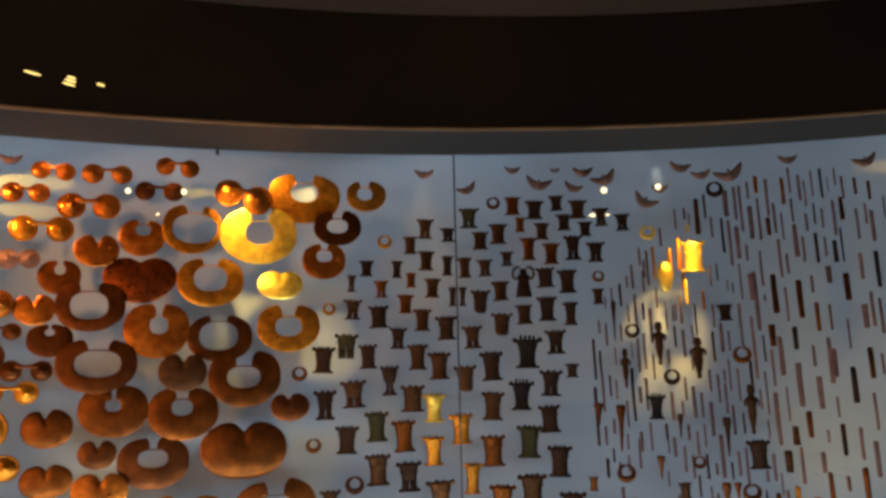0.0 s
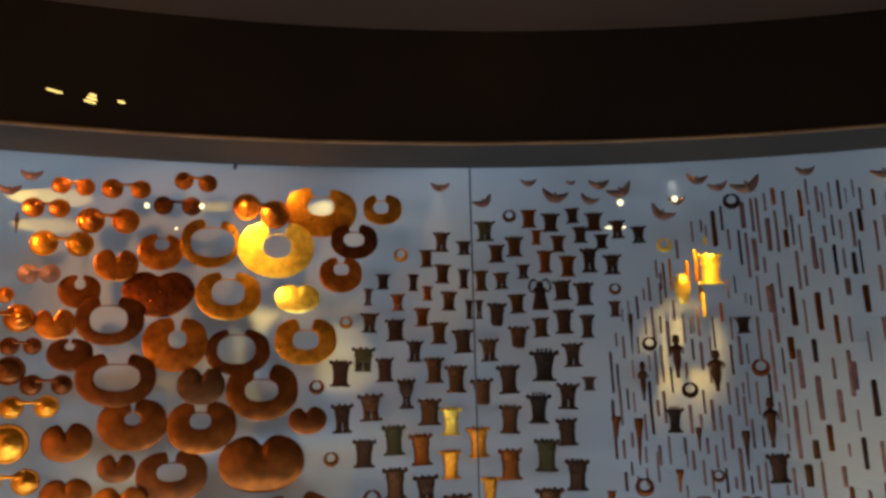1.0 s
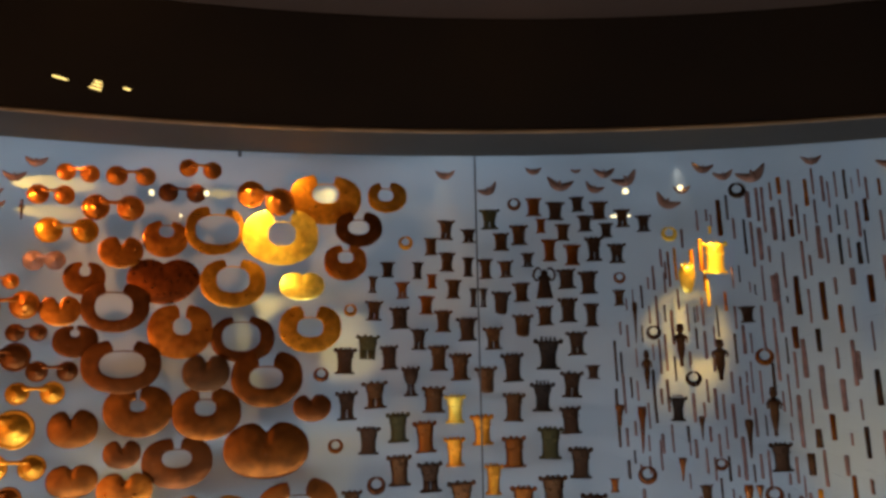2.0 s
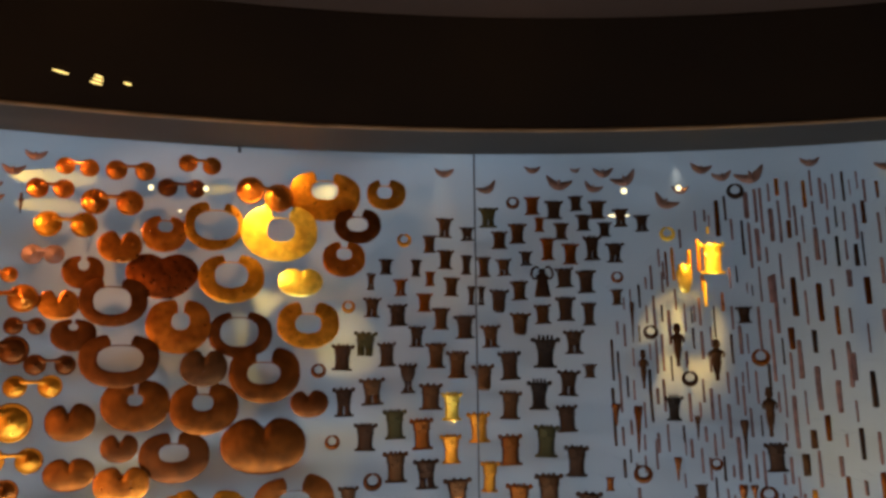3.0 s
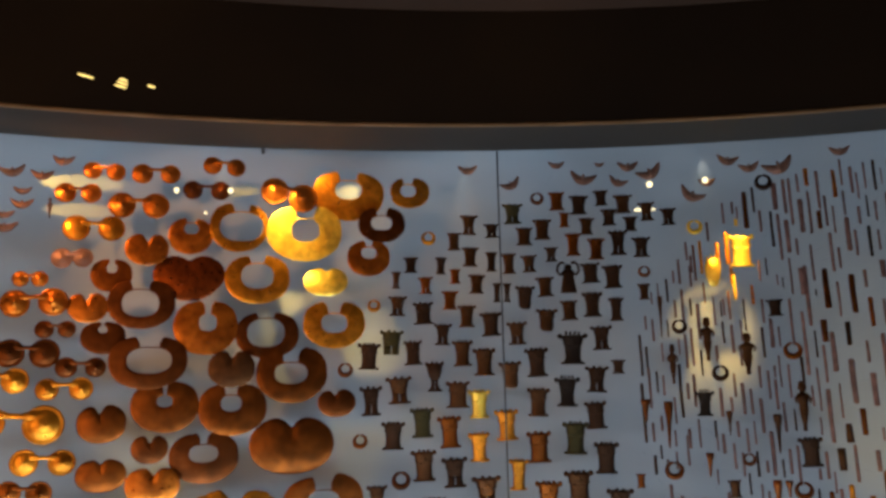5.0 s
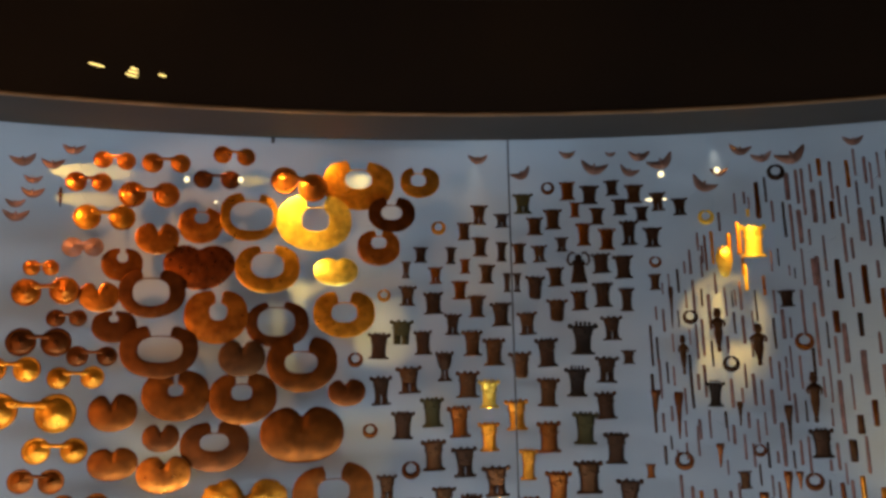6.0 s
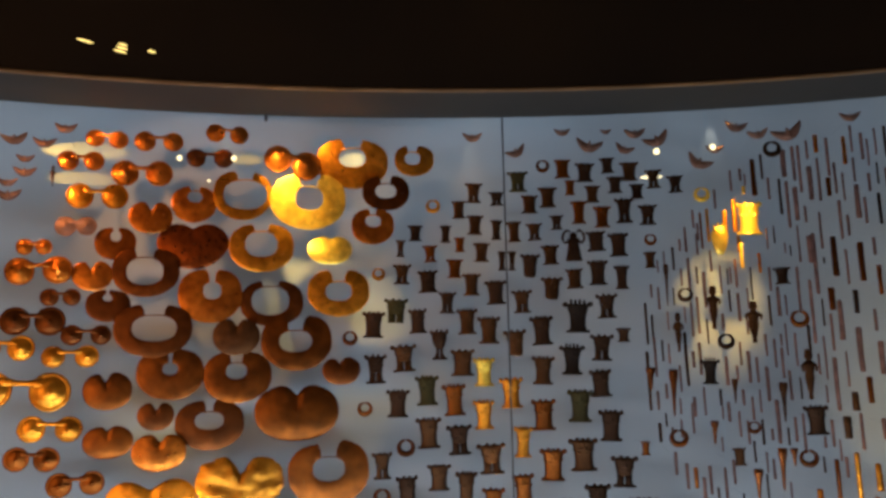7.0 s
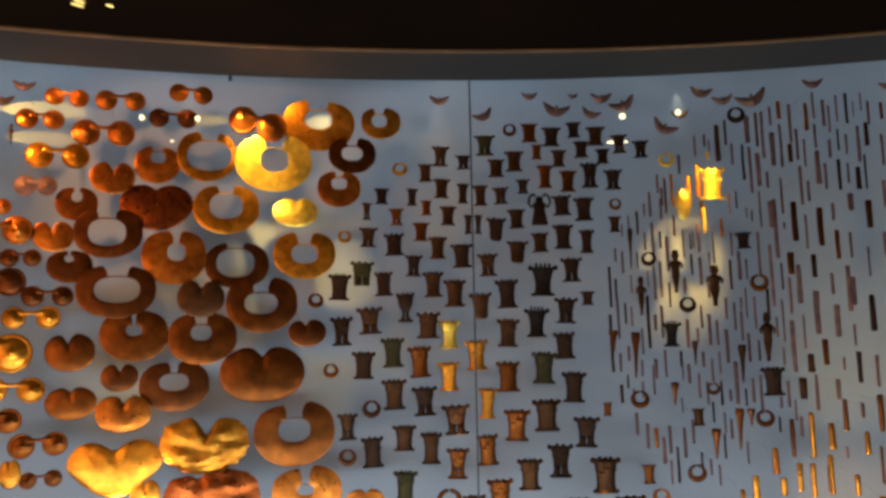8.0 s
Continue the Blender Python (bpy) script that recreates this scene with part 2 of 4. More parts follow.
def arc_solid(profile, a0, a1, steps):
    """A closed profile of (radius, z) swept round the room's axis from angle a0 to a1."""
    rows = []
    for i in range(steps + 1):
        a = a0 + (a1 - a0) * i / steps
        rows.append([(CX + r * math.sin(a), CY + r * math.cos(a), z) for r, z in profile])
    full = abs(a1 - a0) > 6.28
    if full:
        rows = rows[:-1]
    bm = strip(rows, full, True)
    if not full:
        bm.verts.ensure_lookup_table()
        n = len(profile)
        cap(bm, [bm.verts[j] for j in range(n)])
        cap(bm, [bm.verts[steps * n + j] for j in reversed(range(n))])
    return bm


def structure(name, bm, material, label, smooth=True):
    ob = new(name, mesh_of(name, bm, material, smooth))
    ob.data.shade_smooth() if smooth else None
    return tagged(ob, label, name.split("_")[0], kind="structure")


def box_profile(r0, r1, z0, z1):
    return [(r0, z0), (r1, z0), (r1, z1), (r0, z1)]


# ---- the room ----
structure("wall_display", arc_solid(box_profile(WALL_R, WALL_R + 0.1, 0, EDGE_Z + 0.198), -SPAN, SPAN, 96), BLUE, "blue-grey painted curved back wall of the case", False)
structure("wall_rear", arc_solid(box_profile(WALL_R, WALL_R + 0.1, 0, 2.7), SPAN, 2 * math.pi - SPAN, 96), BROWN, "brown cloth-covered curved wall of the room", False)
for i, s in enumerate((-1, 1)):
    structure("wall_case_end_%d" % (i + 1), arc_solid(box_profile(RIM_R, WALL_R, 0, 2.36), s * SPAN, s * (SPAN + 0.02), 1), BROWN, "brown end wall of the glazed case", False)
floor_bm = bmesh.new()
bmesh.ops.create_circle(floor_bm, cap_ends=True, segments=96, radius=WALL_R + 0.2, matrix=Matrix.Translation((CX, CY, 0)))
g = bmesh.ops.extrude_face_region(floor_bm, geom=floor_bm.faces[:])
bmesh.ops.translate(floor_bm, verts=[v for v in g["geom"] if isinstance(v, bmesh.types.BMVert)], vec=(0, 0, -0.1))
structure("floor", floor_bm, CARPET, "dark carpeted floor of the round room", False)
# sloping grey soffit between the glass and the rim
structure("trim_soffit", arc_solid([(RIM_R + 0.012, RIM_Z + 0.004), (GLASS_R, EDGE_Z), (GLASS_R + 0.012, EDGE_Z + 0.2), (WALL_R, EDGE_Z + 0.2), (WALL_R, EDGE_Z + 0.23), (RIM_R + 0.012, EDGE_Z + 0.23)], 0, 2 * math.pi, 160),
          STEEL, "dark grey steel soffit over the case", False)
structure("trim_rim", arc_solid([(RIM_R - 0.003, RIM_Z), (RIM_R + 0.010, RIM_Z), (RIM_R + 0.011, RIM_Z + 0.006), (RIM_R - 0.001, RIM_Z + 0.010), (RIM_R - 0.004, RIM_Z + 0.005)], 0, 2 * math.pi, 160),
          RIM, "thin bronze-coloured rim along the soffit", False)
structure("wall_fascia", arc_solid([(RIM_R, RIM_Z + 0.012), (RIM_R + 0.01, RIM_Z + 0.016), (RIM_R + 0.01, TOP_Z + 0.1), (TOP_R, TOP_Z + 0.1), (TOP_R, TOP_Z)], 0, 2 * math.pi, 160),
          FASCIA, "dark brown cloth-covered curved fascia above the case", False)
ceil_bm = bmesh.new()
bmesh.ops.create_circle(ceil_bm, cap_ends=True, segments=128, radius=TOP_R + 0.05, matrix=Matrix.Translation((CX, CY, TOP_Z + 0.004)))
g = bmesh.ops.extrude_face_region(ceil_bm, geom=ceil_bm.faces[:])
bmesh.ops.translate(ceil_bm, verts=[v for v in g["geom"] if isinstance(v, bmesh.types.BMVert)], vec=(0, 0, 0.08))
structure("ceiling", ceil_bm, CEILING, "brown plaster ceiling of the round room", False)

# glass front: curved sheets with dark joints
SEAM = -0.362 / R
PANE = 2.6
first = math.ceil((-SPAN - SEAM) / (PANE / R))
joints = [SEAM + k * PANE / R for k in range(first, first + 20) if SEAM + k * PANE / R < SPAN]
edges = [-SPAN] + joints + [SPAN]
for k, (a, b) in enumerate(zip(edges, edges[1:])):
    gl = structure("window_%d" % (k + 1), strip([[(CX + GLASS_R * math.sin(a + (b - a) * i / 24), CY + GLASS_R * math.cos(a + (b - a) * i / 24), z) for z in (0.3, EDGE_Z + 0.02)] for i in range(25)]),
                   GLASS, "clear curved glass sheet of the display case")
    gl.visible_shadow = False
for k, a in enumerate(joints):
    structure("trim_joint_%d" % (k + 1), arc_solid(box_profile(GLASS_R - 0.003, GLASS_R + 0.004, 0.3, EDGE_Z + 0.01), a - 0.0006, a + 0.0006, 1), SEAL, "dark sealed joint between two glass sheets", False)
structure("trim_plinth", arc_solid(box_profile(GLASS_R - 0.03, GLASS_R + 0.03, 0, 0.3), -SPAN, SPAN, 96), STEEL, "dark grey steel plinth under the glass", False)
# shallow joints between the panels of the back wall
for k, u in enumerate((-3.27, -2.335, -1.40, -0.465, 0.47, 1.405, 2.34)):
    structure("trim_wall_joint_%d" % (k + 1), arc_solid(box_profile(WALL_R - 0.0025, WALL_R + 0.001, 0.3, EDGE_Z + 0.19), u / R - 0.0003, u / R + 0.0003, 1), PIN, "narrow painted joint between two back wall panels", False)
# small clip that holds the glass at the soffit
clip = structure("trim_clip", arc_solid(box_profile(GLASS_R - 0.02, GLASS_R - 0.005, EDGE_Z - 0.022, EDGE_Z + 0.0), -1.2455 / R - 0.0012, -1.2455 / R + 0.0014, 1), SEAL, "small black clip at the top of the glass", False)

# ---- the hung objects ----
GAP = WALL_R - R


def hung(name, u, z, off, tilt, label, category, group):
    ob = tagged(new(name), label, category, group)
    ob.matrix_basis = on_wall(u, z, off) @ pose(0, 0, 0, 0, tilt, 0)
    return ob


def pin_mesh(length):
    bm = bmesh.new()
    bmesh.ops.create_cone(bm, cap_ends=True, segments=6, radius1=0.0004, radius2=0.0004, depth=length,
                          matrix=Matrix.Translation((0, length / 2, 0)) @ Matrix.Rotation(radians(90), 4, "X"))
    return bm


PIN_MESHES = {}


def mount(parent, off, z=0.0, x=0.0):
    """Painted pin from the back of a thing into the wall."""
    key = round(off, 3)
    if key not in PIN_MESHES:
        PIN_MESHES[key] = mesh_of("mount_pin", pin_mesh(GAP + off + 0.006), PIN)
    p = part("mount_pin", PIN_MESHES[key], None, parent, "thin blue-painted steel mounting pin")
    p.location = (x, 0, z)
    return p


def dome_disc(rad, bulge, rim=0.08, boss=0.0, segs=28, thick=0.003):
    """A round sheet-metal disc, bulged to the front with a raised rim and a boss."""
    prof = [(0.0, -bulge - boss), (0.10, -bulge - boss * 0.8), (0.2, -bulge), (0.45, -bulge * 0.85), (0.7, -bulge * 0.5), (1 - rim * 1.6, -bulge * 0.12),
            (1 - rim, -bulge * 0.3), (1 - rim * 0.4, -bulge * 0.25), (1.0, 0.0), (0.98, thick), (0.5, thick - bulge * 0.6), (0.02, thick - bulge * 0.8)]
    rows = []
    for i in range(segs):
        a = 2 * math.pi * i / segs
        rows.append([(max(k, 0.004) * rad * math.cos(a), y, max(k, 0.004) * rad * math.sin(a)) for k, y in prof])
    return strip(rows, True, False)


def tube(points, radii, segs=8, flat=1.0):
    """A tube along points in the x-z plane; flat squeezes it front to back."""
    rows = []
    n = len(points)
    for i, p in enumerate(points):
        a, b = Vector(points[max(i - 1, 0)]), Vector(points[min(i + 1, n - 1)])
        d = (b - a).normalized()
        side = Vector((-d.z, 0, d.x)) if abs(d.x) + abs(d.z) > 1e-6 else Vector((1, 0, 0))
        up = d.cross(side)
        rows.append([Vector(p) + radii[i] * (side * math.cos(2 * math.pi * k / segs) + up * flat * math.sin(2 * math.pi * k / segs)) for k in range(segs)])
    bm = strip(rows, False, True)
    bm.verts.ensure_lookup_table()
    cap(bm, [bm.verts[k] for k in range(segs)])
    cap(bm, [bm.verts[(n - 1) * segs + k] for k in reversed(range(segs))])
    return bm


rng = random.Random(7)

NOSE_ORNAMENTS_1 = [
    (-1.796, 2.275, 0.077, 0.064, -1.85, 'c'),
    (-1.62, 2.269, 0.095, 0.073, 1.009, 'c'),
    (-1.385, 2.312, 0.084, 0.071, -4.184, 'c'),
    (-1.875, 2.188, 0.082, 0.071, 0.998, 'c'),
    (-1.677, 2.156, 0.114, 0.092, 0.897, 'c'),
    (-1.82, 2.065, 0.113, 0.086, 0.692, 'o'),
    (-1.446, 2.22, 0.097, 0.072, 0.173, 'r'),
    (-1.15, 2.206, 0.106, 0.106, -14.105, 'c'),
    (-1.929, 1.717, 0.069, 0.061, 0.282, 'r'),
    (-1.843, 1.587, 0.092, 0.069, -0.741, 'r'),
    (-1.894, 1.516, 0.105, 0.075, -0.236, 'o'),
]
NOSE_ORNAMENTS_2 = [
    (-1.996, 1.805, 0.116, 0.095, 3.174, 'c'),
    (-2.012, 1.637, 0.106, 0.093, -0.911, 'r'),
    (-2.092, 1.549, 0.102, 0.088, -1.597, 'o'),
    (-2.038, 1.407, 0.173, 0.127, -4.497, 'g'),
    (-1.945, 1.28, 0.113, 0.084, -2.572, 'o'),
    (-2.001, 1.183, 0.091, 0.079, -4.314, 'b'),
    (-1.863, 1.097, 0.101, 0.083, 0.873, 'b'),
    (-1.857, 0.981, 0.076, 0.055, 1.756, 'r'),
    (-1.885, 1.959, 0.066, 0.07, 2.06, 't'),
    (-2.015, 1.888, 0.058, 0.057, 0.994, 'c'),
]
NOSE_ORNAMENTS = NOSE_ORNAMENTS_1 + NOSE_ORNAMENTS_2

# along, up, width, height, hole: across, up, width, height, slot, lobe difference, tone, depth
PECTORALS = [
    (-0.927, 2.214, 0.268, 0.195, -0.001, 0.020, 0.099, 0.070, 0.063, -0.008, 'o', 0.000),
    (-0.695, 2.222, 0.149, 0.119, -0.006, 0.008, 0.056, 0.046, 0.032, 0.000, 'o', 0.010),
    (-1.329, 2.085, 0.208, 0.181, 0.009, 0.002, 0.153, 0.106, 0.051, 0.000, 'o', 0.012),
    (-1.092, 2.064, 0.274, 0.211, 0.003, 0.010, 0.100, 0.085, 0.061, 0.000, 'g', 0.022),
    (-0.804, 2.095, 0.175, 0.134, -0.001, 0.006, 0.076, 0.052, 0.034, 0.000, 'r', 0.030),
    (-0.855, 1.968, 0.158, 0.133, 0.001, 0.020, 0.056, 0.042, 0.021, 0.000, 'c', 0.030),
    (-1.261, 1.893, 0.232, 0.177, -0.001, 0.012, 0.114, 0.090, 0.047, 0.000, 'o', 0.010),
    (-1.657, 1.802, 0.223, 0.173, -0.003, 0.003, 0.120, 0.093, 0.055, 0.000, 'r', 0.030),
    (-1.439, 1.718, 0.219, 0.191, 0.007, 0.018, 0.060, 0.059, 0.019, 0.000, 'c', 0.028),
    (-1.224, 1.690, 0.225, 0.167, -0.005, 0.009, 0.131, 0.101, 0.055, 0.000, 'r', 0.006),
    (-1.628, 1.599, 0.258, 0.182, 0.004, 0.007, 0.145, 0.087, 0.064, 0.000, 'r', 0.045),
    (-0.983, 1.725, 0.226, 0.173, 0.000, 0.005, 0.094, 0.068, 0.043, 0.000, 'o', 0.012),
    (-1.136, 1.547, 0.251, 0.201, -0.003, 0.004, 0.114, 0.074, 0.051, 0.000, 'b', 0.026),
    (-1.570, 1.446, 0.225, 0.176, -0.001, 0.019, 0.050, 0.038, 0.011, 0.000, 'b', 0.015),
    (-1.343, 1.430, 0.236, 0.182, -0.004, 0.021, 0.070, 0.054, 0.038, 0.000, 'b', 0.012),
    (-1.436, 1.266, 0.235, 0.172, -0.002, 0.015, 0.096, 0.059, 0.022, 0.000, 'r', 0.008),
    (-1.024, 1.083, 0.287, 0.234, 0.001, 0.012, 0.112, 0.082, 0.054, 0.016, 'b', 0.015),
    (-0.980, 0.866, 0.246, 0.209, -0.005, 0.020, 0.056, 0.036, 0.026, 0.008, 'c', 0.035),
    (-1.778, 1.686, 0.145, 0.110, -0.002, 0.028, 0.028, 0.023, 0.007, 0.000, 'r', 0.020),
    (-1.500, 2.051, 0.154, 0.133, 0.003, 0.027, 0.050, 0.039, 0.030, 0.000, 'c', 0.000),
    (-1.760, 1.903, 0.137, 0.115, 0.001, 0.026, 0.034, 0.035, 0.016, 0.000, 'b', 0.012),
]

# along, up, width, height, notch: across and depth, taper, tone, depth
HEARTS = [
    (-1.645, 2.000, 0.149, 0.119, 0.002, 0.038, 0.00, 'c', 0.022),
    (-1.501, 1.904, 0.250, 0.177, -0.001, 0.028, 0.45, 'R', 0.004),
    (-1.831, 1.793, 0.132, 0.110, -0.004, 0.036, 0.10, 'c', 0.018),
    (-1.347, 1.574, 0.162, 0.136, 0.002, 0.033, 0.00, 'n', 0.046),
    (-1.773, 1.399, 0.158, 0.134, -0.007, 0.039, 0.00, 'b', 0.020),
    (-1.616, 1.307, 0.123, 0.102, 0.001, 0.034, 0.10, 'r', 0.020),
    (-1.768, 1.228, 0.161, 0.115, -0.002, 0.021, 0.00, 'b', 0.020),
    (-1.603, 1.186, 0.180, 0.133, 0.004, 0.035, 0.05, 'c', 0.030),
    (-1.135, 1.303, 0.297, 0.208, -0.001, 0.043, 0.00, 'b', 0.030),
    (-0.975, 1.443, 0.138, 0.104, -0.006, 0.026, 0.10, 'r', 0.020),
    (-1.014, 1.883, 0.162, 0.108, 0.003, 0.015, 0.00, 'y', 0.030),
    (-1.626, 1.013, 0.302, 0.213, -0.003, 0.057, 0.80, 'o', 0.030),
    (-1.332, 1.068, 0.302, 0.208, 0.005, 0.080, 0.10, 'ol', 0.035),
    (-1.309, 0.883, 0.326, 0.201, -0.044, 0.036, 0.10, 'Rl', 0.020),
    (-1.946, 1.009, 0.064, 0.098, -0.002, 0.014, 0.00, 'o', 0.020),
    (-1.531, 0.902, 0.100, 0.110, -0.001, 0.021, 0.00, 'o', 0.010),
    (-0.772, 0.830, 0.139, 0.094, 0.004, 0.018, 0.00, 'c', 0.010),
]

BIRDS_1 = [
    (-1.933, 2.309, 0.065, 0),
    (-0.471, 2.313, 0.075, 0),
    (-0.128, 2.321, 0.062, 0),
    (0.042, 2.325, 0.04, 0),
    (-0.026, 2.27, 0.102, -12),
    (-0.307, 2.249, 0.079, 25),
    (0.11, 2.255, 0.075, -20),
    (0.148, 2.311, 0.079, 0),
    (0.225, 2.279, 0.1, 22),
    (0.385, 2.192, 0.099, -28),
    (0.44, 2.234, 0.064, 0),
    (0.518, 2.312, 0.081, -10),
    (0.601, 2.287, 0.076, 8),
    (0.702, 2.281, 0.113, 18),
    (0.915, 2.319, 0.071, 0),
    (1.191, 2.301, 0.088, 15),
    (-2.086, 2.26, 0.082, 10),
    (-1.992, 2.248, 0.073, 0),
    (-1.93, 2.312, 0.071, 0),
    (-2.052, 2.193, 0.058, 0),
    (-2.05, 2.144, 0.072, 0),
    (-2.102, 2.069, 0.081, 0),
    (-2.103, 2.108, 0.061, 0),
]
BIRDS = BIRDS_1

VOTIVES_1 = [
    (-0.301, 2.099, 0.075, 0.08, 'v'),
    (-0.129, 2.148, 0.059, 0.074, 'c'),
    (-0.046, 2.131, 0.07, 0.074, 'd'),
    (0.042, 2.162, 0.055, 0.061, 'd'),
    (0.123, 2.129, 0.068, 0.074, 'b'),
    (0.212, 2.097, 0.059, 0.073, 'b'),
    (0.292, 2.077, 0.058, 0.067, 'd'),
    (-0.103, 2.081, 0.039, 0.06, 'c'),
    (0.068, 2.084, 0.059, 0.065, 'd'),
    (0.148, 2.059, 0.054, 0.058, 'd'),
    (-0.02, 2.05, 0.057, 0.067, 'b'),
    (-0.472, 2.059, 0.063, 0.079, 'b'),
    (-0.383, 2.047, 0.059, 0.055, 'd'),
    (-0.259, 2.015, 0.061, 0.071, 'b'),
    (-0.189, 2.036, 0.068, 0.08, 'b'),
    (-0.073, 1.97, 0.057, 0.09, 'c'),
    (0.013, 1.953, 0.063, 0.084, 'c'),
    (0.098, 1.968, 0.067, 0.097, 'd'),
    (0.184, 1.958, 0.067, 0.078, 'd'),
    (-0.529, 2, 0.05, 0.07, 'b'),
    (-0.47, 1.937, 0.061, 0.076, 'b'),
]
VOTIVES_2 = [
    (-0.696, 1.916, 0.053, 0.061, 'd'),
    (-0.582, 1.909, 0.041, 0.067, 'd'),
    (-0.753, 1.857, 0.034, 0.066, 'b'),
    (-0.64, 1.835, 0.053, 0.066, 'c'),
    (-0.528, 1.872, 0.039, 0.058, 'c'),
    (-0.448, 1.833, 0.06, 0.075, 'b'),
    (-0.389, 1.916, 0.043, 0.078, 'd'),
    (-0.32, 1.906, 0.054, 0.081, 'b'),
    (-0.243, 1.911, 0.059, 0.067, 'b'),
    (-0.158, 1.95, 0.05, 0.057, 'd'),
    (-0.011, 1.864, 0.069, 0.078, 'd'),
    (0.071, 1.842, 0.073, 0.09, 'd'),
    (-0.185, 1.817, 0.066, 0.076, 'b'),
    (-0.371, 1.799, 0.03, 0.075, 'd'),
    (-0.333, 1.799, 0.03, 0.075, 'd'),
    (-0.749, 1.754, 0.065, 0.076, 'b'),
    (-0.65, 1.721, 0.072, 0.085, 'd'),
    (-0.55, 1.774, 0.06, 0.073, 'c'),
    (-0.488, 1.707, 0.066, 0.085, 'b'),
    (-0.396, 1.672, 0.077, 0.091, 'd'),
    (-0.581, 1.642, 0.063, 0.082, 'd'),
]
VOTIVES_3 = [
    (-0.774, 1.61, 0.083, 0.092, 'v'),
    (-0.691, 1.571, 0.065, 0.092, 'd'),
    (-0.858, 1.558, 0.08, 0.098, 'd'),
    (-0.507, 1.563, 0.074, 0.097, 'b'),
    (-0.427, 1.526, 0.081, 0.103, 'b'),
    (-0.267, 1.77, 0.071, 0.091, 'd'),
    (-0.187, 1.685, 0.077, 0.086, 'b'),
    (-0.098, 1.725, 0.062, 0.077, 'b'),
    (-0.011, 1.736, 0.073, 0.095, 'd'),
    (0.077, 1.718, 0.054, 0.091, 'd'),
    (0.185, 1.795, 0.045, 0.062, 'b'),
    (-0.298, 1.638, 0.073, 0.087, 'b'),
    (0.017, 1.611, 0.077, 0.092, 'd'),
    (-0.094, 1.56, 0.105, 0.116, 'D'),
    (-0.227, 1.517, 0.083, 0.109, 'd'),
    (0.073, 1.522, 0.051, 0.053, 'd'),
    (-0.613, 1.472, 0.065, 0.112, 'd'),
    (-0.744, 1.431, 0.091, 0.1, 'b'),
    (-0.849, 1.391, 0.078, 0.107, 'd'),
    (-0.529, 1.41, 0.084, 0.099, 'b'),
    (-0.45, 1.371, 0.076, 0.105, 'y'),
]
VOTIVES_4 = [
    (-0.328, 1.478, 0.081, 0.099, 'b'),
    (-0.232, 1.372, 0.08, 0.106, 'b'),
    (-0.122, 1.406, 0.089, 0.108, 'D'),
    (-0.011, 1.455, 0.083, 0.098, 'd'),
    (-0.017, 1.323, 0.076, 0.101, 'd'),
    (-0.661, 1.307, 0.083, 0.109, 'v'),
    (-0.56, 1.267, 0.083, 0.116, 'c'),
    (-0.772, 1.267, 0.082, 0.101, 'd'),
    (-0.453, 1.215, 0.075, 0.107, 'o'),
    (-0.348, 1.289, 0.084, 0.113, 'o'),
    (-0.233, 1.206, 0.084, 0.114, 'c'),
    (-0.1, 1.233, 0.09, 0.119, 'v'),
    (0.01, 1.162, 0.086, 0.114, 'd'),
    (-0.658, 1.152, 0.088, 0.112, 'b'),
    (-0.545, 1.126, 0.089, 0.108, 'd'),
    (-0.314, 1.11, 0.065, 0.113, 'o'),
    (0.133, 1.11, 0.033, 0.051, 'c'),
    (0.378, 1.362, 0.066, 0.091, 'D'),
    (0.735, 1.18, 0.079, 0.104, 'd'),
    (0.653, 1.719, 0.057, 0.063, 'd'),
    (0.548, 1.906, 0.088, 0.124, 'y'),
]
VOTIVES_5 = [
    (-0.831, 1.048, 0.07, 0.097, 'b'),
    (-0.739, 0.946, 0.076, 0.112, 'd'),
    (-0.626, 0.813, 0.083, 0.117, 'v'),
    (-0.625, 1.001, 0.083, 0.094, 'b'),
    (-0.527, 0.95, 0.075, 0.117, 'b'),
    (-0.429, 1.054, 0.099, 0.11, 'b'),
    (-0.43, 0.893, 0.08, 0.113, 'c'),
    (-0.314, 0.939, 0.076, 0.114, 'c'),
    (-0.207, 1.025, 0.093, 0.116, 'c'),
    (-0.161, 0.845, 0.09, 0.115, 'b'),
    (-0.092, 1.058, 0.101, 0.118, 'b'),
    (-0.047, 0.888, 0.09, 0.123, 'd'),
    (0.051, 0.997, 0.092, 0.112, 'd'),
    (-0.272, 0.77, 0.092, 0.119, 'c'),
    (-0.367, 0.722, 0.079, 0.112, 'b'),
    (0.118, 0.83, 0.104, 0.131, 'b'),
    (0.278, 0.862, 0.049, 0.07, 'c'),
    (0.21, 0.701, 0.103, 0.12, 'd'),
    (0.004, 0.703, 0.094, 0.112, 'd'),
    (0.465, 1.072, 0.044, 0.064, 'b'),
]
VOTIVES = VOTIVES_1 + VOTIVES_2 + VOTIVES_3 + VOTIVES_4 + VOTIVES_5

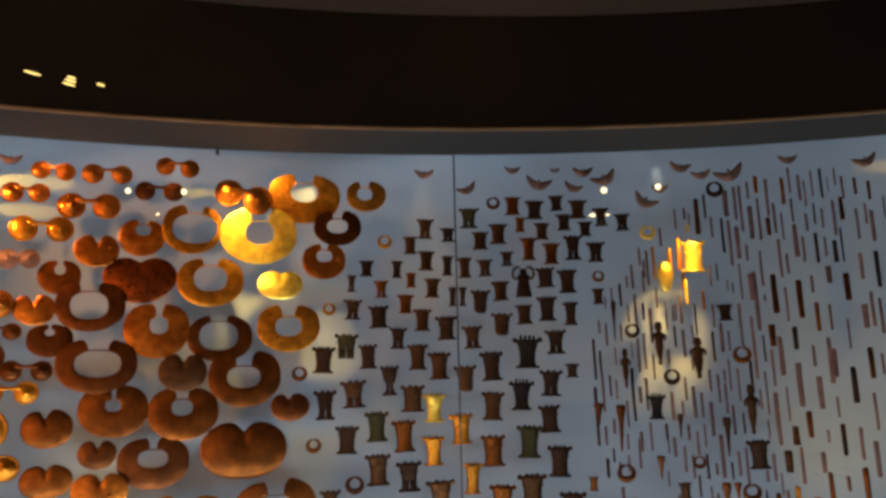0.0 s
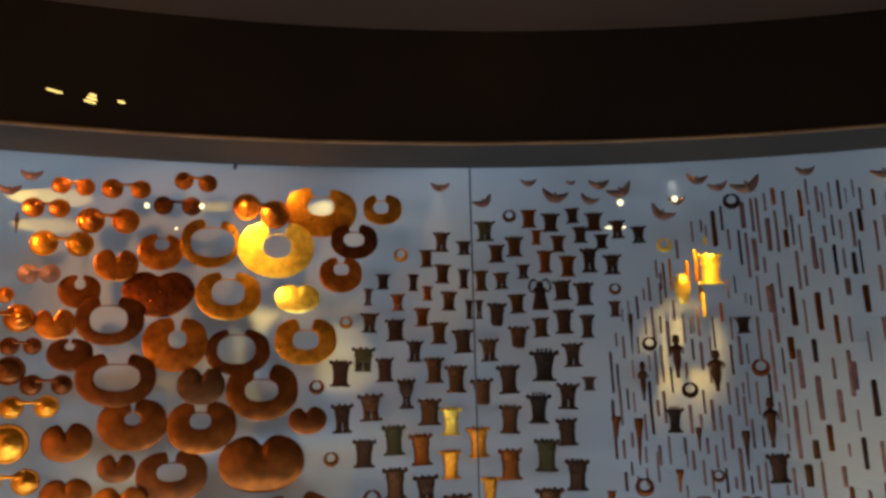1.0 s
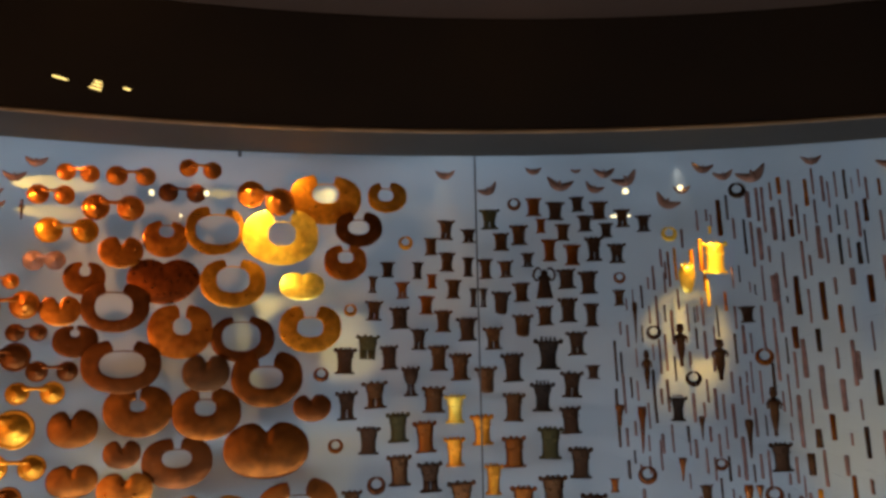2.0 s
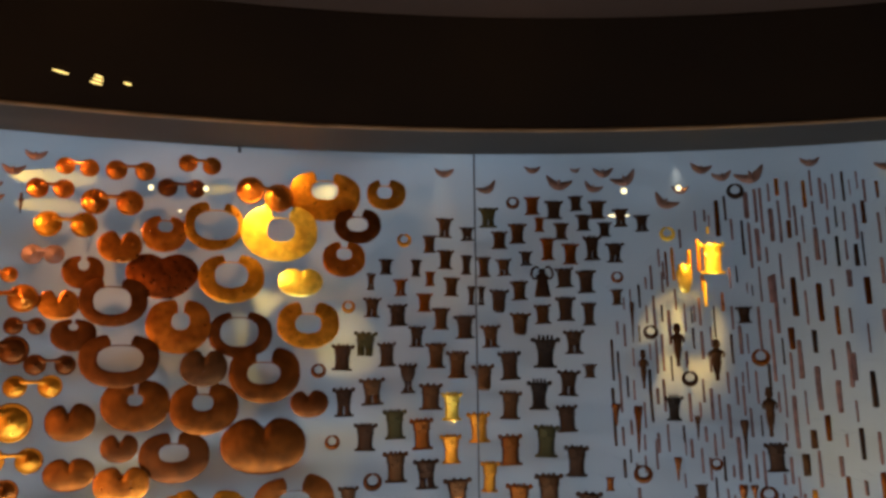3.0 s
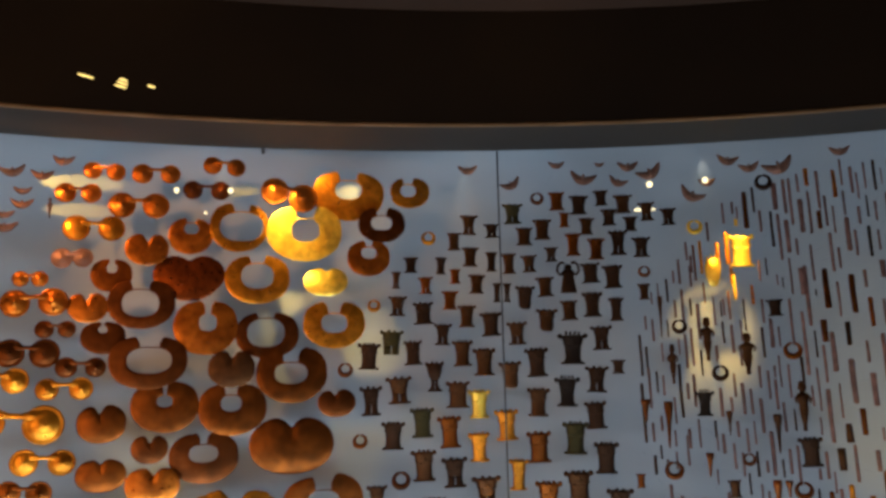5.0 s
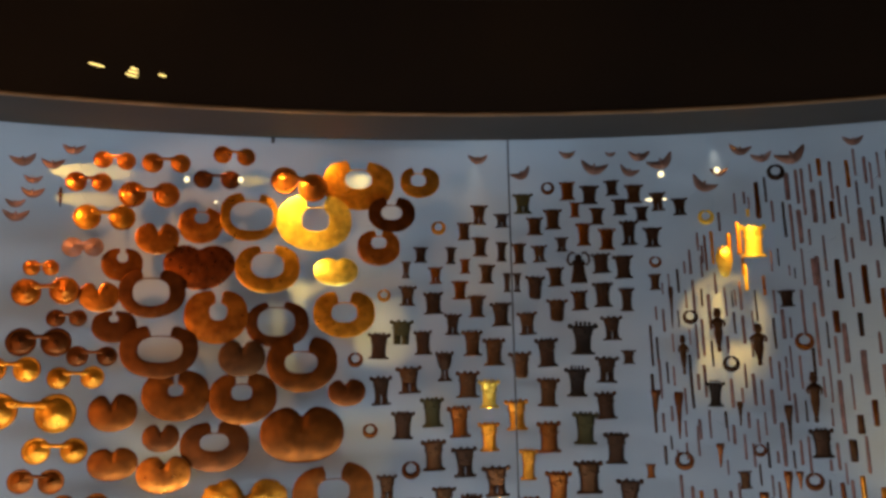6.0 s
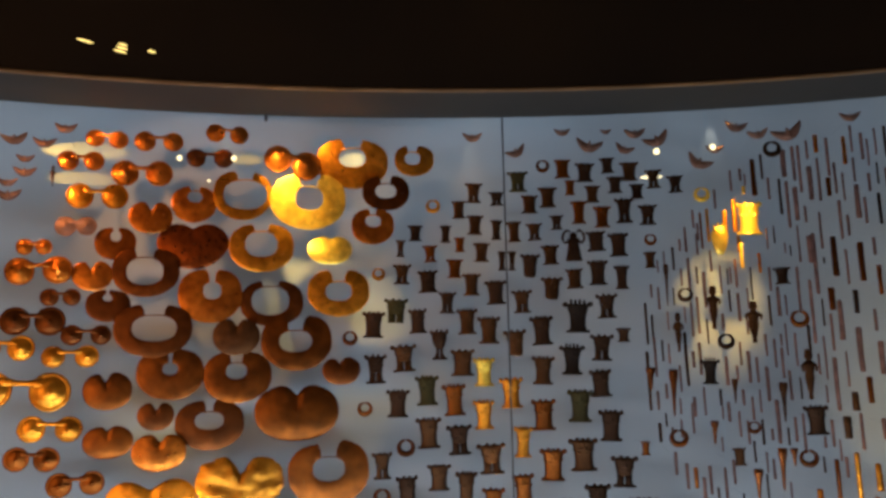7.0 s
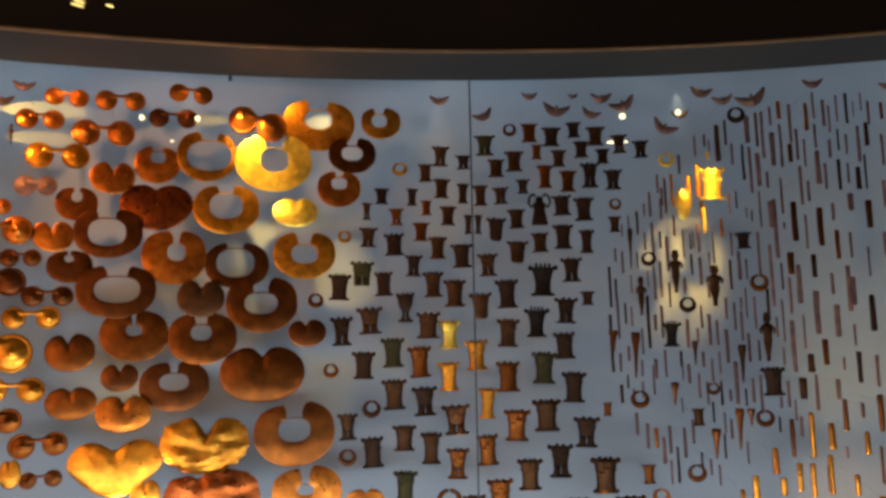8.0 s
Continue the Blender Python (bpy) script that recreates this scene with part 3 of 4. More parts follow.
COILS_1 = [
    (0.645, 2.224, 0.065, 'd'),
    (0.384, 2.065, 0.06, 'g'),
    (0.304, 1.692, 0.057, 'd'),
    (0.44, 1.518, 0.062, 'd'),
    (0.699, 1.594, 0.068, 'b'),
    (0.253, 1.173, 0.07, 'r'),
    (0.519, 1.208, 0.048, 'r'),
    (0.696, 1.101, 0.067, 'r'),
    (-0.205, 2.196, 0.053, 'r'),
    (-0.627, 2.048, 0.056, 'o'),
    (-0.836, 1.794, 0.05, 'o'),
    (0.188, 1.902, 0.047, 'b'),
    (-0.943, 1.56, 0.057, 'r'),
    (-0.891, 1.303, 0.056, 'b'),
    (-0.744, 1.16, 0.069, 'r'),
    (-0.833, 0.989, 0.065, 'r'),
    (0.448, 0.904, 0.069, 'r'),
    (0.317, 0.819, 0.065, 'c'),
    (-0.463, 0.819, 0.096, 'r'),
]
COILS = COILS_1

FIGURES_1 = [
    (0.401, 1.561, 0.052, 0.16, 'n'),
    (0.54, 1.508, 0.06, 0.152, 'n'),
    (0.271, 1.48, 0.038, 0.145, 'n'),
    (0.718, 1.304, 0.054, 0.179, 'n'),
    (-0.099, 1.827, 0.074, 0.117, 'dc'),
    (0.439, 1.834, 0.066, 0.117, 'yv'),
    (-1.966, 2.1, 0.019, 0.071, 'd'),
]
FIGURES = FIGURES_1

SPATULAS_1 = [
    (0.238, 1.649, 0.019, 0.156, 'r'),
    (0.241, 1.248, 0.033, 0.17, 'c'),
    (0.163, 1.346, 0.036, 0.08, 'c'),
    (0.626, 1.225, 0.03, 0.141, 'r'),
    (0.459, 1.292, 0.023, 0.088, 'r'),
    (0.379, 1.147, 0.029, 0.085, 'c'),
    (0.648, 1.071, 0.028, 0.063, 'c'),
    (0.52, 0.952, 0.034, 0.11, 'c'),
    (0.606, 0.986, 0.032, 0.149, 'c'),
]
SPATULAS = SPATULAS_1

RODS_1 = [
    (1.081, 2.244, 0.069, 0.007, 'p'),
    (0.915, 2.238, 0.1, 0.009, 'p'),
    (0.804, 2.237, 0.067, 0.017, 'c'),
    (0.999, 2.225, 0.099, 0.008, 'p'),
    (1.027, 2.219, 0.113, 0.011, 'd'),
    (0.772, 2.217, 0.071, 0.01, 'p'),
    (1.055, 2.217, 0.062, 0.005, 'p'),
    (0.949, 2.207, 0.099, 0.012, 'd'),
    (1.11, 2.206, 0.089, 0.01, 'p'),
    (1.148, 2.205, 0.064, 0.012, 'b'),
    (0.889, 2.197, 0.103, 0.016, 'c'),
    (1.2, 2.189, 0.072, 0.012, 'b'),
    (0.972, 2.188, 0.102, 0.008, 'p'),
    (0.832, 2.176, 0.144, 0.012, 'p'),
    (0.688, 2.171, 0.105, 0.021, 'p'),
    (0.718, 2.164, 0.13, 0.013, 'd'),
    (0.601, 2.155, 0.096, 0.01, 'd'),
    (0.743, 2.147, 0.179, 0.012, 'd'),
    (0.528, 2.132, 0.047, 0.01, 'd'),
    (0.917, 2.123, 0.091, 0.009, 'p'),
    (1.245, 2.121, 0.085, 0.006, 'd'),
    (0.575, 2.12, 0.14, 0.021, 'b'),
    (1.089, 2.119, 0.086, 0.017, 'r'),
]
RODS_2 = [
    (0.548, 2.114, 0.05, 0.007, 'p'),
    (0.999, 2.109, 0.08, 0.008, 'd'),
    (0.489, 2.109, 0.08, 0.009, 'p'),
    (0.862, 2.104, 0.117, 0.011, 'd'),
    (0.801, 2.099, 0.161, 0.011, 'd'),
    (1.17, 2.094, 0.079, 0.009, 'p'),
    (0.776, 2.091, 0.127, 0.019, 'd'),
    (1.026, 2.09, 0.074, 0.009, 'p'),
    (1.061, 2.085, 0.133, 0.012, 'd'),
    (0.63, 2.079, 0.083, 0.01, 'p'),
    (0.969, 2.077, 0.067, 0.011, 'd'),
    (0.533, 2.071, 0.028, 0.013, 'g'),
    (0.888, 2.07, 0.105, 0.008, 'd'),
    (0.833, 2.069, 0.069, 0.018, 'b'),
    (1.139, 2.058, 0.114, 0.01, 'd'),
    (1.2, 2.054, 0.117, 0.015, 'd'),
    (0.432, 2.045, 0.074, 0.011, 'd'),
    (0.661, 2.04, 0.134, 0.011, 'd'),
    (0.722, 2.016, 0.126, 0.018, 'd'),
    (0.69, 2.012, 0.175, 0.012, 'd'),
    (0.921, 2.007, 0.124, 0.019, 'd'),
    (1.09, 1.988, 0.128, 0.008, 'd'),
    (1.027, 1.983, 0.075, 0.009, 'd'),
]
RODS_3 = [
    (0.345, 1.981, 0.049, 0.01, 'd'),
    (0.955, 1.979, 0.097, 0.011, 'd'),
    (0.997, 1.979, 0.114, 0.013, 'd'),
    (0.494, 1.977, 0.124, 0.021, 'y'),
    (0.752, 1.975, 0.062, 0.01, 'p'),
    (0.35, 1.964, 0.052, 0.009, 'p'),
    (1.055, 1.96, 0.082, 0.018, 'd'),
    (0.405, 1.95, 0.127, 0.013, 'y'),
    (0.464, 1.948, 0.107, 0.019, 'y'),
    (0.86, 1.943, 0.144, 0.012, 'd'),
    (0.38, 1.931, 0.137, 0.01, 'b'),
    (0.889, 1.924, 0.077, 0.011, 'd'),
    (0.36, 1.922, 0.068, 0.01, 'p'),
    (0.8, 1.913, 0.135, 0.01, 'd'),
    (0.634, 1.903, 0.065, 0.007, 'd'),
    (1.137, 1.9, 0.096, 0.014, 'p'),
    (0.321, 1.899, 0.095, 0.011, 'd'),
    (0.608, 1.889, 0.08, 0.008, 'p'),
    (1.191, 1.887, 0.134, 0.016, 'd'),
    (0.299, 1.879, 0.047, 0.009, 'p'),
    (1.029, 1.877, 0.064, 0.021, 'd'),
    (0.354, 1.876, 0.08, 0.009, 'd'),
    (0.512, 1.875, 0.063, 0.015, 'y'),
]
RODS_4 = [
    (0.717, 1.864, 0.137, 0.008, 'd'),
    (0.664, 1.849, 0.04, 0.006, 'p'),
    (0.973, 1.846, 0.064, 0.012, 'p'),
    (0.687, 1.841, 0.04, 0.006, 'd'),
    (0.75, 1.841, 0.1, 0.022, 'p'),
    (0.519, 1.836, 0.105, 0.015, 'g'),
    (1.088, 1.83, 0.101, 0.024, 'b'),
    (0.265, 1.825, 0.088, 0.01, 'd'),
    (0.239, 1.823, 0.069, 0.007, 'd'),
    (0.835, 1.814, 0.146, 0.024, 'r'),
    (0.4, 1.812, 0.08, 0.009, 'd'),
    (0.803, 1.801, 0.025, 0.007, 'd'),
    (0.577, 1.8, 0.072, 0.013, 'c'),
    (0.207, 1.798, 0.047, 0.007, 'p'),
    (0.773, 1.791, 0.224, 0.016, 'd'),
    (0.923, 1.791, 0.141, 0.023, 'b'),
    (0.869, 1.772, 0.127, 0.009, 'd'),
    (0.495, 1.766, 0.108, 0.01, 'd'),
    (0.323, 1.764, 0.13, 0.011, 'd'),
    (0.348, 1.76, 0.065, 0.009, 'd'),
    (0.298, 1.759, 0.069, 0.009, 'p'),
    (0.49, 1.758, 0.09, 0.01, 'p'),
    (0.467, 1.757, 0.063, 0.008, 'p'),
]
RODS_5 = [
    (0.465, 1.754, 0.062, 0.007, 'd'),
    (1.166, 1.745, 0.128, 0.014, 'd'),
    (0.432, 1.743, 0.108, 0.007, 'd'),
    (0.613, 1.74, 0.089, 0.01, 'd'),
    (0.544, 1.726, 0.121, 0.008, 'd'),
    (0.973, 1.722, 0.105, 0.017, 'b'),
    (1.027, 1.722, 0.094, 0.01, 'd'),
    (1.192, 1.719, 0.127, 0.013, 'd'),
    (1.134, 1.718, 0.086, 0.023, 'p'),
    (0.186, 1.709, 0.052, 0.009, 'd'),
    (0.377, 1.707, 0.133, 0.013, 'p'),
    (0.701, 1.697, 0.165, 0.011, 'd'),
    (0.267, 1.686, 0.065, 0.007, 'd'),
    (0.209, 1.68, 0.085, 0.01, 'd'),
    (0.523, 1.669, 0.078, 0.007, 'd'),
    (0.466, 1.667, 0.078, 0.007, 'd'),
    (0.464, 1.664, 0.08, 0.008, 'd'),
    (0.81, 1.659, 0.081, 0.025, 'r'),
    (1.084, 1.658, 0.108, 0.008, 'd'),
    (0.633, 1.657, 0.108, 0.015, 'd'),
    (0.889, 1.647, 0.084, 0.019, 'd'),
    (0.663, 1.643, 0.076, 0.008, 'p'),
    (0.492, 1.639, 0.103, 0.008, 'p'),
]
RODS_6 = [
    (0.491, 1.639, 0.104, 0.011, 'd'),
    (0.606, 1.624, 0.113, 0.011, 'd'),
    (0.746, 1.617, 0.231, 0.013, 'p'),
    (0.297, 1.616, 0.06, 0.007, 'd'),
    (0.352, 1.614, 0.139, 0.011, 'd'),
    (0.782, 1.613, 0.098, 0.008, 'd'),
    (0.321, 1.599, 0.128, 0.01, 'p'),
    (0.242, 1.597, 0.07, 0.007, 'p'),
    (0.437, 1.593, 0.05, 0.007, 'd'),
    (0.156, 1.587, 0.153, 0.011, 'd'),
    (0.437, 1.586, 0.064, 0.007, 'd'),
    (0.839, 1.583, 0.143, 0.02, 'd'),
    (0.947, 1.581, 0.077, 0.012, 'p'),
    (0.184, 1.572, 0.096, 0.01, 'd'),
    (0.521, 1.565, 0.053, 0.01, 'p'),
    (1.002, 1.563, 0.165, 0.017, 'd'),
    (1.026, 1.554, 0.103, 0.019, 'd'),
    (0.378, 1.554, 0.095, 0.008, 'd'),
    (1.138, 1.551, 0.11, 0.02, 'b'),
    (1.185, 1.547, 0.074, 0.01, 'd'),
    (0.807, 1.541, 0.135, 0.011, 'd'),
    (0.724, 1.52, 0.097, 0.012, 'd'),
    (0.656, 1.518, 0.118, 0.007, 'p'),
]
RODS_7 = [
    (0.633, 1.517, 0.044, 0.008, 'd'),
    (0.576, 1.5, 0.08, 0.01, 'd'),
    (0.216, 1.487, 0.08, 0.009, 'd'),
    (0.682, 1.481, 0.121, 0.009, 'd'),
    (0.891, 1.478, 0.158, 0.022, 'd'),
    (0.239, 1.475, 0.075, 0.009, 'p'),
    (1.08, 1.474, 0.13, 0.023, 'd'),
    (0.605, 1.47, 0.104, 0.01, 'p'),
    (0.494, 1.47, 0.087, 0.01, 'd'),
    (0.185, 1.466, 0.149, 0.011, 'd'),
    (0.294, 1.455, 0.196, 0.013, 'd'),
    (0.35, 1.454, 0.121, 0.013, 'p'),
    (0.322, 1.452, 0.06, 0.013, 'd'),
    (0.773, 1.451, 0.155, 0.008, 'p'),
    (0.968, 1.447, 0.118, 0.022, 'p'),
    (0.633, 1.434, 0.111, 0.011, 'd'),
    (0.751, 1.429, 0.074, 0.009, 'd'),
    (0.521, 1.421, 0.116, 0.014, 'p'),
    (0.438, 1.41, 0.105, 0.013, 'p'),
    (0.844, 1.41, 0.123, 0.008, 'd'),
    (0.549, 1.41, 0.093, 0.011, 'd'),
    (0.439, 1.409, 0.106, 0.011, 'd'),
    (0.47, 1.402, 0.055, 0.01, 'p'),
]
RODS_8 = [
    (1.023, 1.395, 0.076, 0.009, 'p'),
    (0.272, 1.383, 0.097, 0.009, 'd'),
    (1.136, 1.38, 0.132, 0.011, 'd'),
    (0.161, 1.376, 0.217, 0.013, 'd'),
    (0.577, 1.36, 0.125, 0.014, 'd'),
    (0.805, 1.358, 0.188, 0.017, 'p'),
    (0.659, 1.353, 0.107, 0.012, 'p'),
    (0.689, 1.343, 0.077, 0.008, 'd'),
    (0.216, 1.34, 0.055, 0.011, 'd'),
    (0.922, 1.334, 0.094, 0.022, 'b'),
    (0.774, 1.321, 0.064, 0.008, 'd'),
    (0.407, 1.316, 0.06, 0.011, 'd'),
    (0.494, 1.311, 0.058, 0.012, 'd'),
    (0.188, 1.306, 0.069, 0.011, 'p'),
    (0.35, 1.301, 0.101, 0.009, 'p'),
    (0.552, 1.298, 0.083, 0.008, 'p'),
    (0.866, 1.296, 0.067, 0.027, 'v'),
    (0.971, 1.294, 0.045, 0.009, 'd'),
    (0.27, 1.282, 0.059, 0.009, 'p'),
    (1.027, 1.281, 0.111, 0.018, 'd'),
    (0.41, 1.279, 0.082, 0.007, 'd'),
    (0.321, 1.279, 0.073, 0.013, 'd'),
    (0.521, 1.273, 0.085, 0.01, 'd'),
]
RODS_9 = [
    (1.08, 1.269, 0.113, 0.013, 'p'),
    (0.44, 1.261, 0.068, 0.013, 'd'),
    (0.437, 1.259, 0.067, 0.01, 'd'),
    (0.305, 1.242, 0.109, 0.009, 'd'),
    (0.216, 1.233, 0.05, 0.009, 'd'),
    (0.604, 1.226, 0.156, 0.016, 'p'),
    (0.468, 1.22, 0.091, 0.01, 'p'),
    (1.136, 1.211, 0.125, 0.018, 'd'),
    (0.834, 1.205, 0.078, 0.03, 'v'),
    (0.947, 1.203, 0.072, 0.017, 'p'),
    (0.27, 1.202, 0.064, 0.009, 'd'),
    (0.662, 1.198, 0.088, 0.012, 'd'),
    (0.186, 1.192, 0.068, 0.013, 'd'),
    (0.885, 1.189, 0.13, 0.013, 'd'),
    (0.5, 1.188, 0.085, 0.01, 'd'),
    (0.779, 1.187, 0.094, 0.012, 'd'),
    (0.554, 1.187, 0.091, 0.011, 'd'),
    (0.69, 1.184, 0.141, 0.011, 'p'),
    (0.577, 1.183, 0.042, 0.011, 'd'),
    (0.237, 1.182, 0.05, 0.009, 'p'),
    (0.636, 1.173, 0.064, 0.009, 'd'),
    (0.752, 1.157, 0.04, 0.011, 'p'),
    (0.411, 1.143, 0.054, 0.007, 'p'),
]
RODS_10 = [
    (1.089, 1.131, 0.107, 0.018, 'd'),
    (1.026, 1.129, 0.049, 0.008, 'd'),
    (1.031, 1.126, 0.054, 0.01, 'p'),
    (0.805, 1.126, 0.076, 0.008, 'd'),
    (1.081, 1.12, 0.127, 0.02, 'b'),
    (0.522, 1.117, 0.077, 0.009, 'd'),
    (0.971, 1.111, 0.112, 0.019, 'b'),
    (0.553, 1.085, 0.074, 0.008, 'p'),
    (0.243, 1.076, 0.083, 0.013, 'd'),
    (0.748, 1.076, 0.056, 0.009, 'd'),
    (0.817, 1.071, 0.072, 0.012, 'p'),
    (0.584, 1.056, 0.073, 0.011, 'd'),
    (0.442, 1.049, 0.087, 0.011, 'p'),
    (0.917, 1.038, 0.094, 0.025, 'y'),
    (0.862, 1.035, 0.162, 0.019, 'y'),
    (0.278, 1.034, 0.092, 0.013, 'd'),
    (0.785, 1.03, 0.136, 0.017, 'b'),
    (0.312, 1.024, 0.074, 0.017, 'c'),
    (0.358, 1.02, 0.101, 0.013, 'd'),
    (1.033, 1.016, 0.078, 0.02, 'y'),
    (0.415, 1.006, 0.11, 0.013, 'd'),
    (0.554, 0.996, 0.091, 0.009, 'd'),
    (0.332, 0.985, 0.097, 0.015, 'd'),
]
RODS_11 = [
    (0.974, 0.976, 0.04, 0.008, 'p'),
    (0.633, 0.974, 0.082, 0.007, 'p'),
    (0.466, 0.946, 0.064, 0.009, 'd'),
    (0.732, 0.941, 0.095, 0.026, 'c'),
    (1.082, 0.937, 0.132, 0.011, 'b'),
    (0.497, 0.925, 0.059, 0.009, 'd'),
    (0.388, 0.925, 0.133, 0.011, 'd'),
    (0.36, 0.902, 0.087, 0.009, 'p'),
    (0.527, 0.896, 0.073, 0.009, 'p'),
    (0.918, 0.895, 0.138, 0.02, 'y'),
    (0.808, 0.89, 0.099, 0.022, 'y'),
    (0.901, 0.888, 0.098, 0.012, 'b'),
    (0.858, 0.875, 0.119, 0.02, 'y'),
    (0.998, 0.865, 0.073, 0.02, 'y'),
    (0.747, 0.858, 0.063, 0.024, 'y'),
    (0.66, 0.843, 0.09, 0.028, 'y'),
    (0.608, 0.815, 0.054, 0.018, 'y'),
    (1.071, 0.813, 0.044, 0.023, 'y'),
]
RODS = RODS_1 + RODS_2 + RODS_3 + RODS_4 + RODS_5 + RODS_6 + RODS_7 + RODS_8 + RODS_9 + RODS_10 + RODS_11



def nose_ornament(u, z, apart, dia, tilt, tone, off):
    ob = hung("nose_ornament", u, z, off, -tilt, "%s nose ornament of two discs joined by a bar" % WORDS[tone], "nose ornament", "nose ornaments on the wall")
    for s in (-1, 1):
        d = part("disc", dome_disc(dia / 2 * rng.uniform(0.95, 1.05), dia * 0.075, 0.11, dia * 0.06 * rng.random()), TONES[tone], ob)
        d.location = (s * apart / 2, 0, 0)
        knob = part("boss", dome_disc(dia * 0.09, dia * 0.05, 0.1, 0, 12), TONES[tone], d, "small raised boss")
        knob.location = (0, -dia * 0.075, 0)
    x = apart / 2
    pts = [(-x, 0.002, dia * 0.12), (-x * 0.6, -0.002, dia * 0.22), (-x * 0.2, -0.003, dia * 0.2), (x * 0.2, -0.003, dia * 0.2), (x * 0.6, -0.002, dia * 0.22), (x, 0.002, dia * 0.12)]
    part("bar", tube(pts, [dia * k for k in (0.22, 0.15, 0.075, 0.075, 0.15, 0.22)], 10, 0.3), TONES[tone], ob)
    mount(ob, off, 0, -x)
    mount(ob, off, 0, x)


def pectoral(u, z, w, h, hx, hz, hw, hh, gap, lean, tone, off):
    """A round sheet of hammered metal with an oval hole, slit open upward between two rounded lobes, with a bar across the slit."""
    ob = hung("pectoral_ornament", u, z, off, 0, "%s round hammered ornament with a slit oval hole" % WORDS[tone], "pectoral ornament", "pectorals on the wall")
    top_hole = hz + hh / 2
    lobe = max(h / 2 - top_hole, 0.01)
    flare = min(0.12 * w, 0.55 * lobe) * (0.35 + 0.65 * min(1.0, gap / 0.05))

    def solid(x, zz):
        side = 1 if x > 0 else -1
        tall = h / 2 - (abs(lean) if lean * side < 0 else 0)
        power = 2.55 if zz > 0 else 2.05
        edge = tall if zz > 0 else h / 2
        if abs(x / (w / 2)) ** power + abs(zz / edge) ** power > 1:
            return False
        if (abs((x - hx) / (hw / 2))) ** 2.4 + abs((zz - hz) / (hh / 2)) ** 2.4 < 1:
            return False
        if zz > hz:
            k = max(0.0, zz - top_hole) / lobe
            return abs(x - hx) > gap / 2 + flare * k ** 4
        return True

    n, m = 120, 8
    rows = []
    reach = max(w, h)
    for i in range(n + 1):
        k = i / n
        k = k - 0.12 * math.sin(2 * math.pi * k)
        a = 0.04 + (2 * math.pi - 0.08) * k
        ca, sa = math.cos(a), math.sin(a)
        best, start, step = (0, 0), None, reach / 240
        for q in range(241):
            r = q * step
            inside = solid(hx + sa * r, hz + ca * r)
            if inside and start is None:
                start = r
            if not inside and start is not None:
                if r - start > best[1] - best[0]:
                    best = (start, r)
                start = None
        if best[1] - best[0] < 1.5 * step:
            continue
        wob = 1 + 0.006 * math.sin(3 * a + u * 40) + 0.004 * math.sin(7 * a + z * 70)
        r0, r1 = best[0], best[1] * wob
        front, back = [], []
        for j in range(m + 1):
            v = j / m
            v = 0.5 - 0.5 * math.cos(math.pi * v) * (1 - 0.15 * math.sin(math.pi * v))
            r = r0 + (r1 - r0) * v
            x, zz = hx + sa * r, hz + ca * r
            rim = 1 - abs(2 * v - 1) ** 5
            lift = 0.0012 * rim + 0.026 * min(w, h) * (1 - min(1, (2 * x / w) ** 2 + (2 * zz / h) ** 2)) * 0.8
            lift += 0.0016 * noise.noise((x * 11 + u * 7, zz * 11, z * 5)) * rim
            front.append((x, -lift - 0.0012, zz))
            back.append((x, -lift * 0.8 + 0.0016, zz))
        rows.append(front + back[::-1])
    bm = strip(rows, False, True)
    bm.verts.ensure_lookup_table()
    c = len(rows[0])
    cap(bm, [bm.verts[k] for k in range(c)])
    cap(bm, [bm.verts[(len(rows) - 1) * c + k] for k in reversed(range(c))])
    sheet = part("sheet", bm, TONES[tone], ob)
    sheet.data.set_sharp_from_angle(angle=radians(38))
    if gap > 0.02:
        y = top_hole + 0.002
        part("bar", tube([(hx - gap * 0.72, -0.004, y - 0.003), (hx - gap * 0.3, -0.005, y), (hx + gap * 0.3, -0.005, y), (hx + gap * 0.72, -0.004, y - 0.003)], [0.0022] * 4, 6), TONES[tone], ob, "thin bar across the slit")
    for k in range(rng.randint(1, 4)):
        a = rng.uniform(1.6, 4.7)
        q = (math.sin(a) * (w + hw) / 4 * 0.98 + hx / 2, math.cos(a) * (h + hh) / 4 * 0.98 + hz / 2)
        boss = part("boss", dome_disc(0.004, 0.002, 0.1, 0, 10), TONES[tone], sheet)
        boss.location = (q[0], -0.006 - 0.028 * min(w, h) * max(0, 1 - (2 * q[0] / w) ** 2 - (2 * q[1] / h) ** 2), q[1])
    mount(ob, off, -h * 0.3, -w * 0.3)
    mount(ob, off, -h * 0.3, w * 0.3)


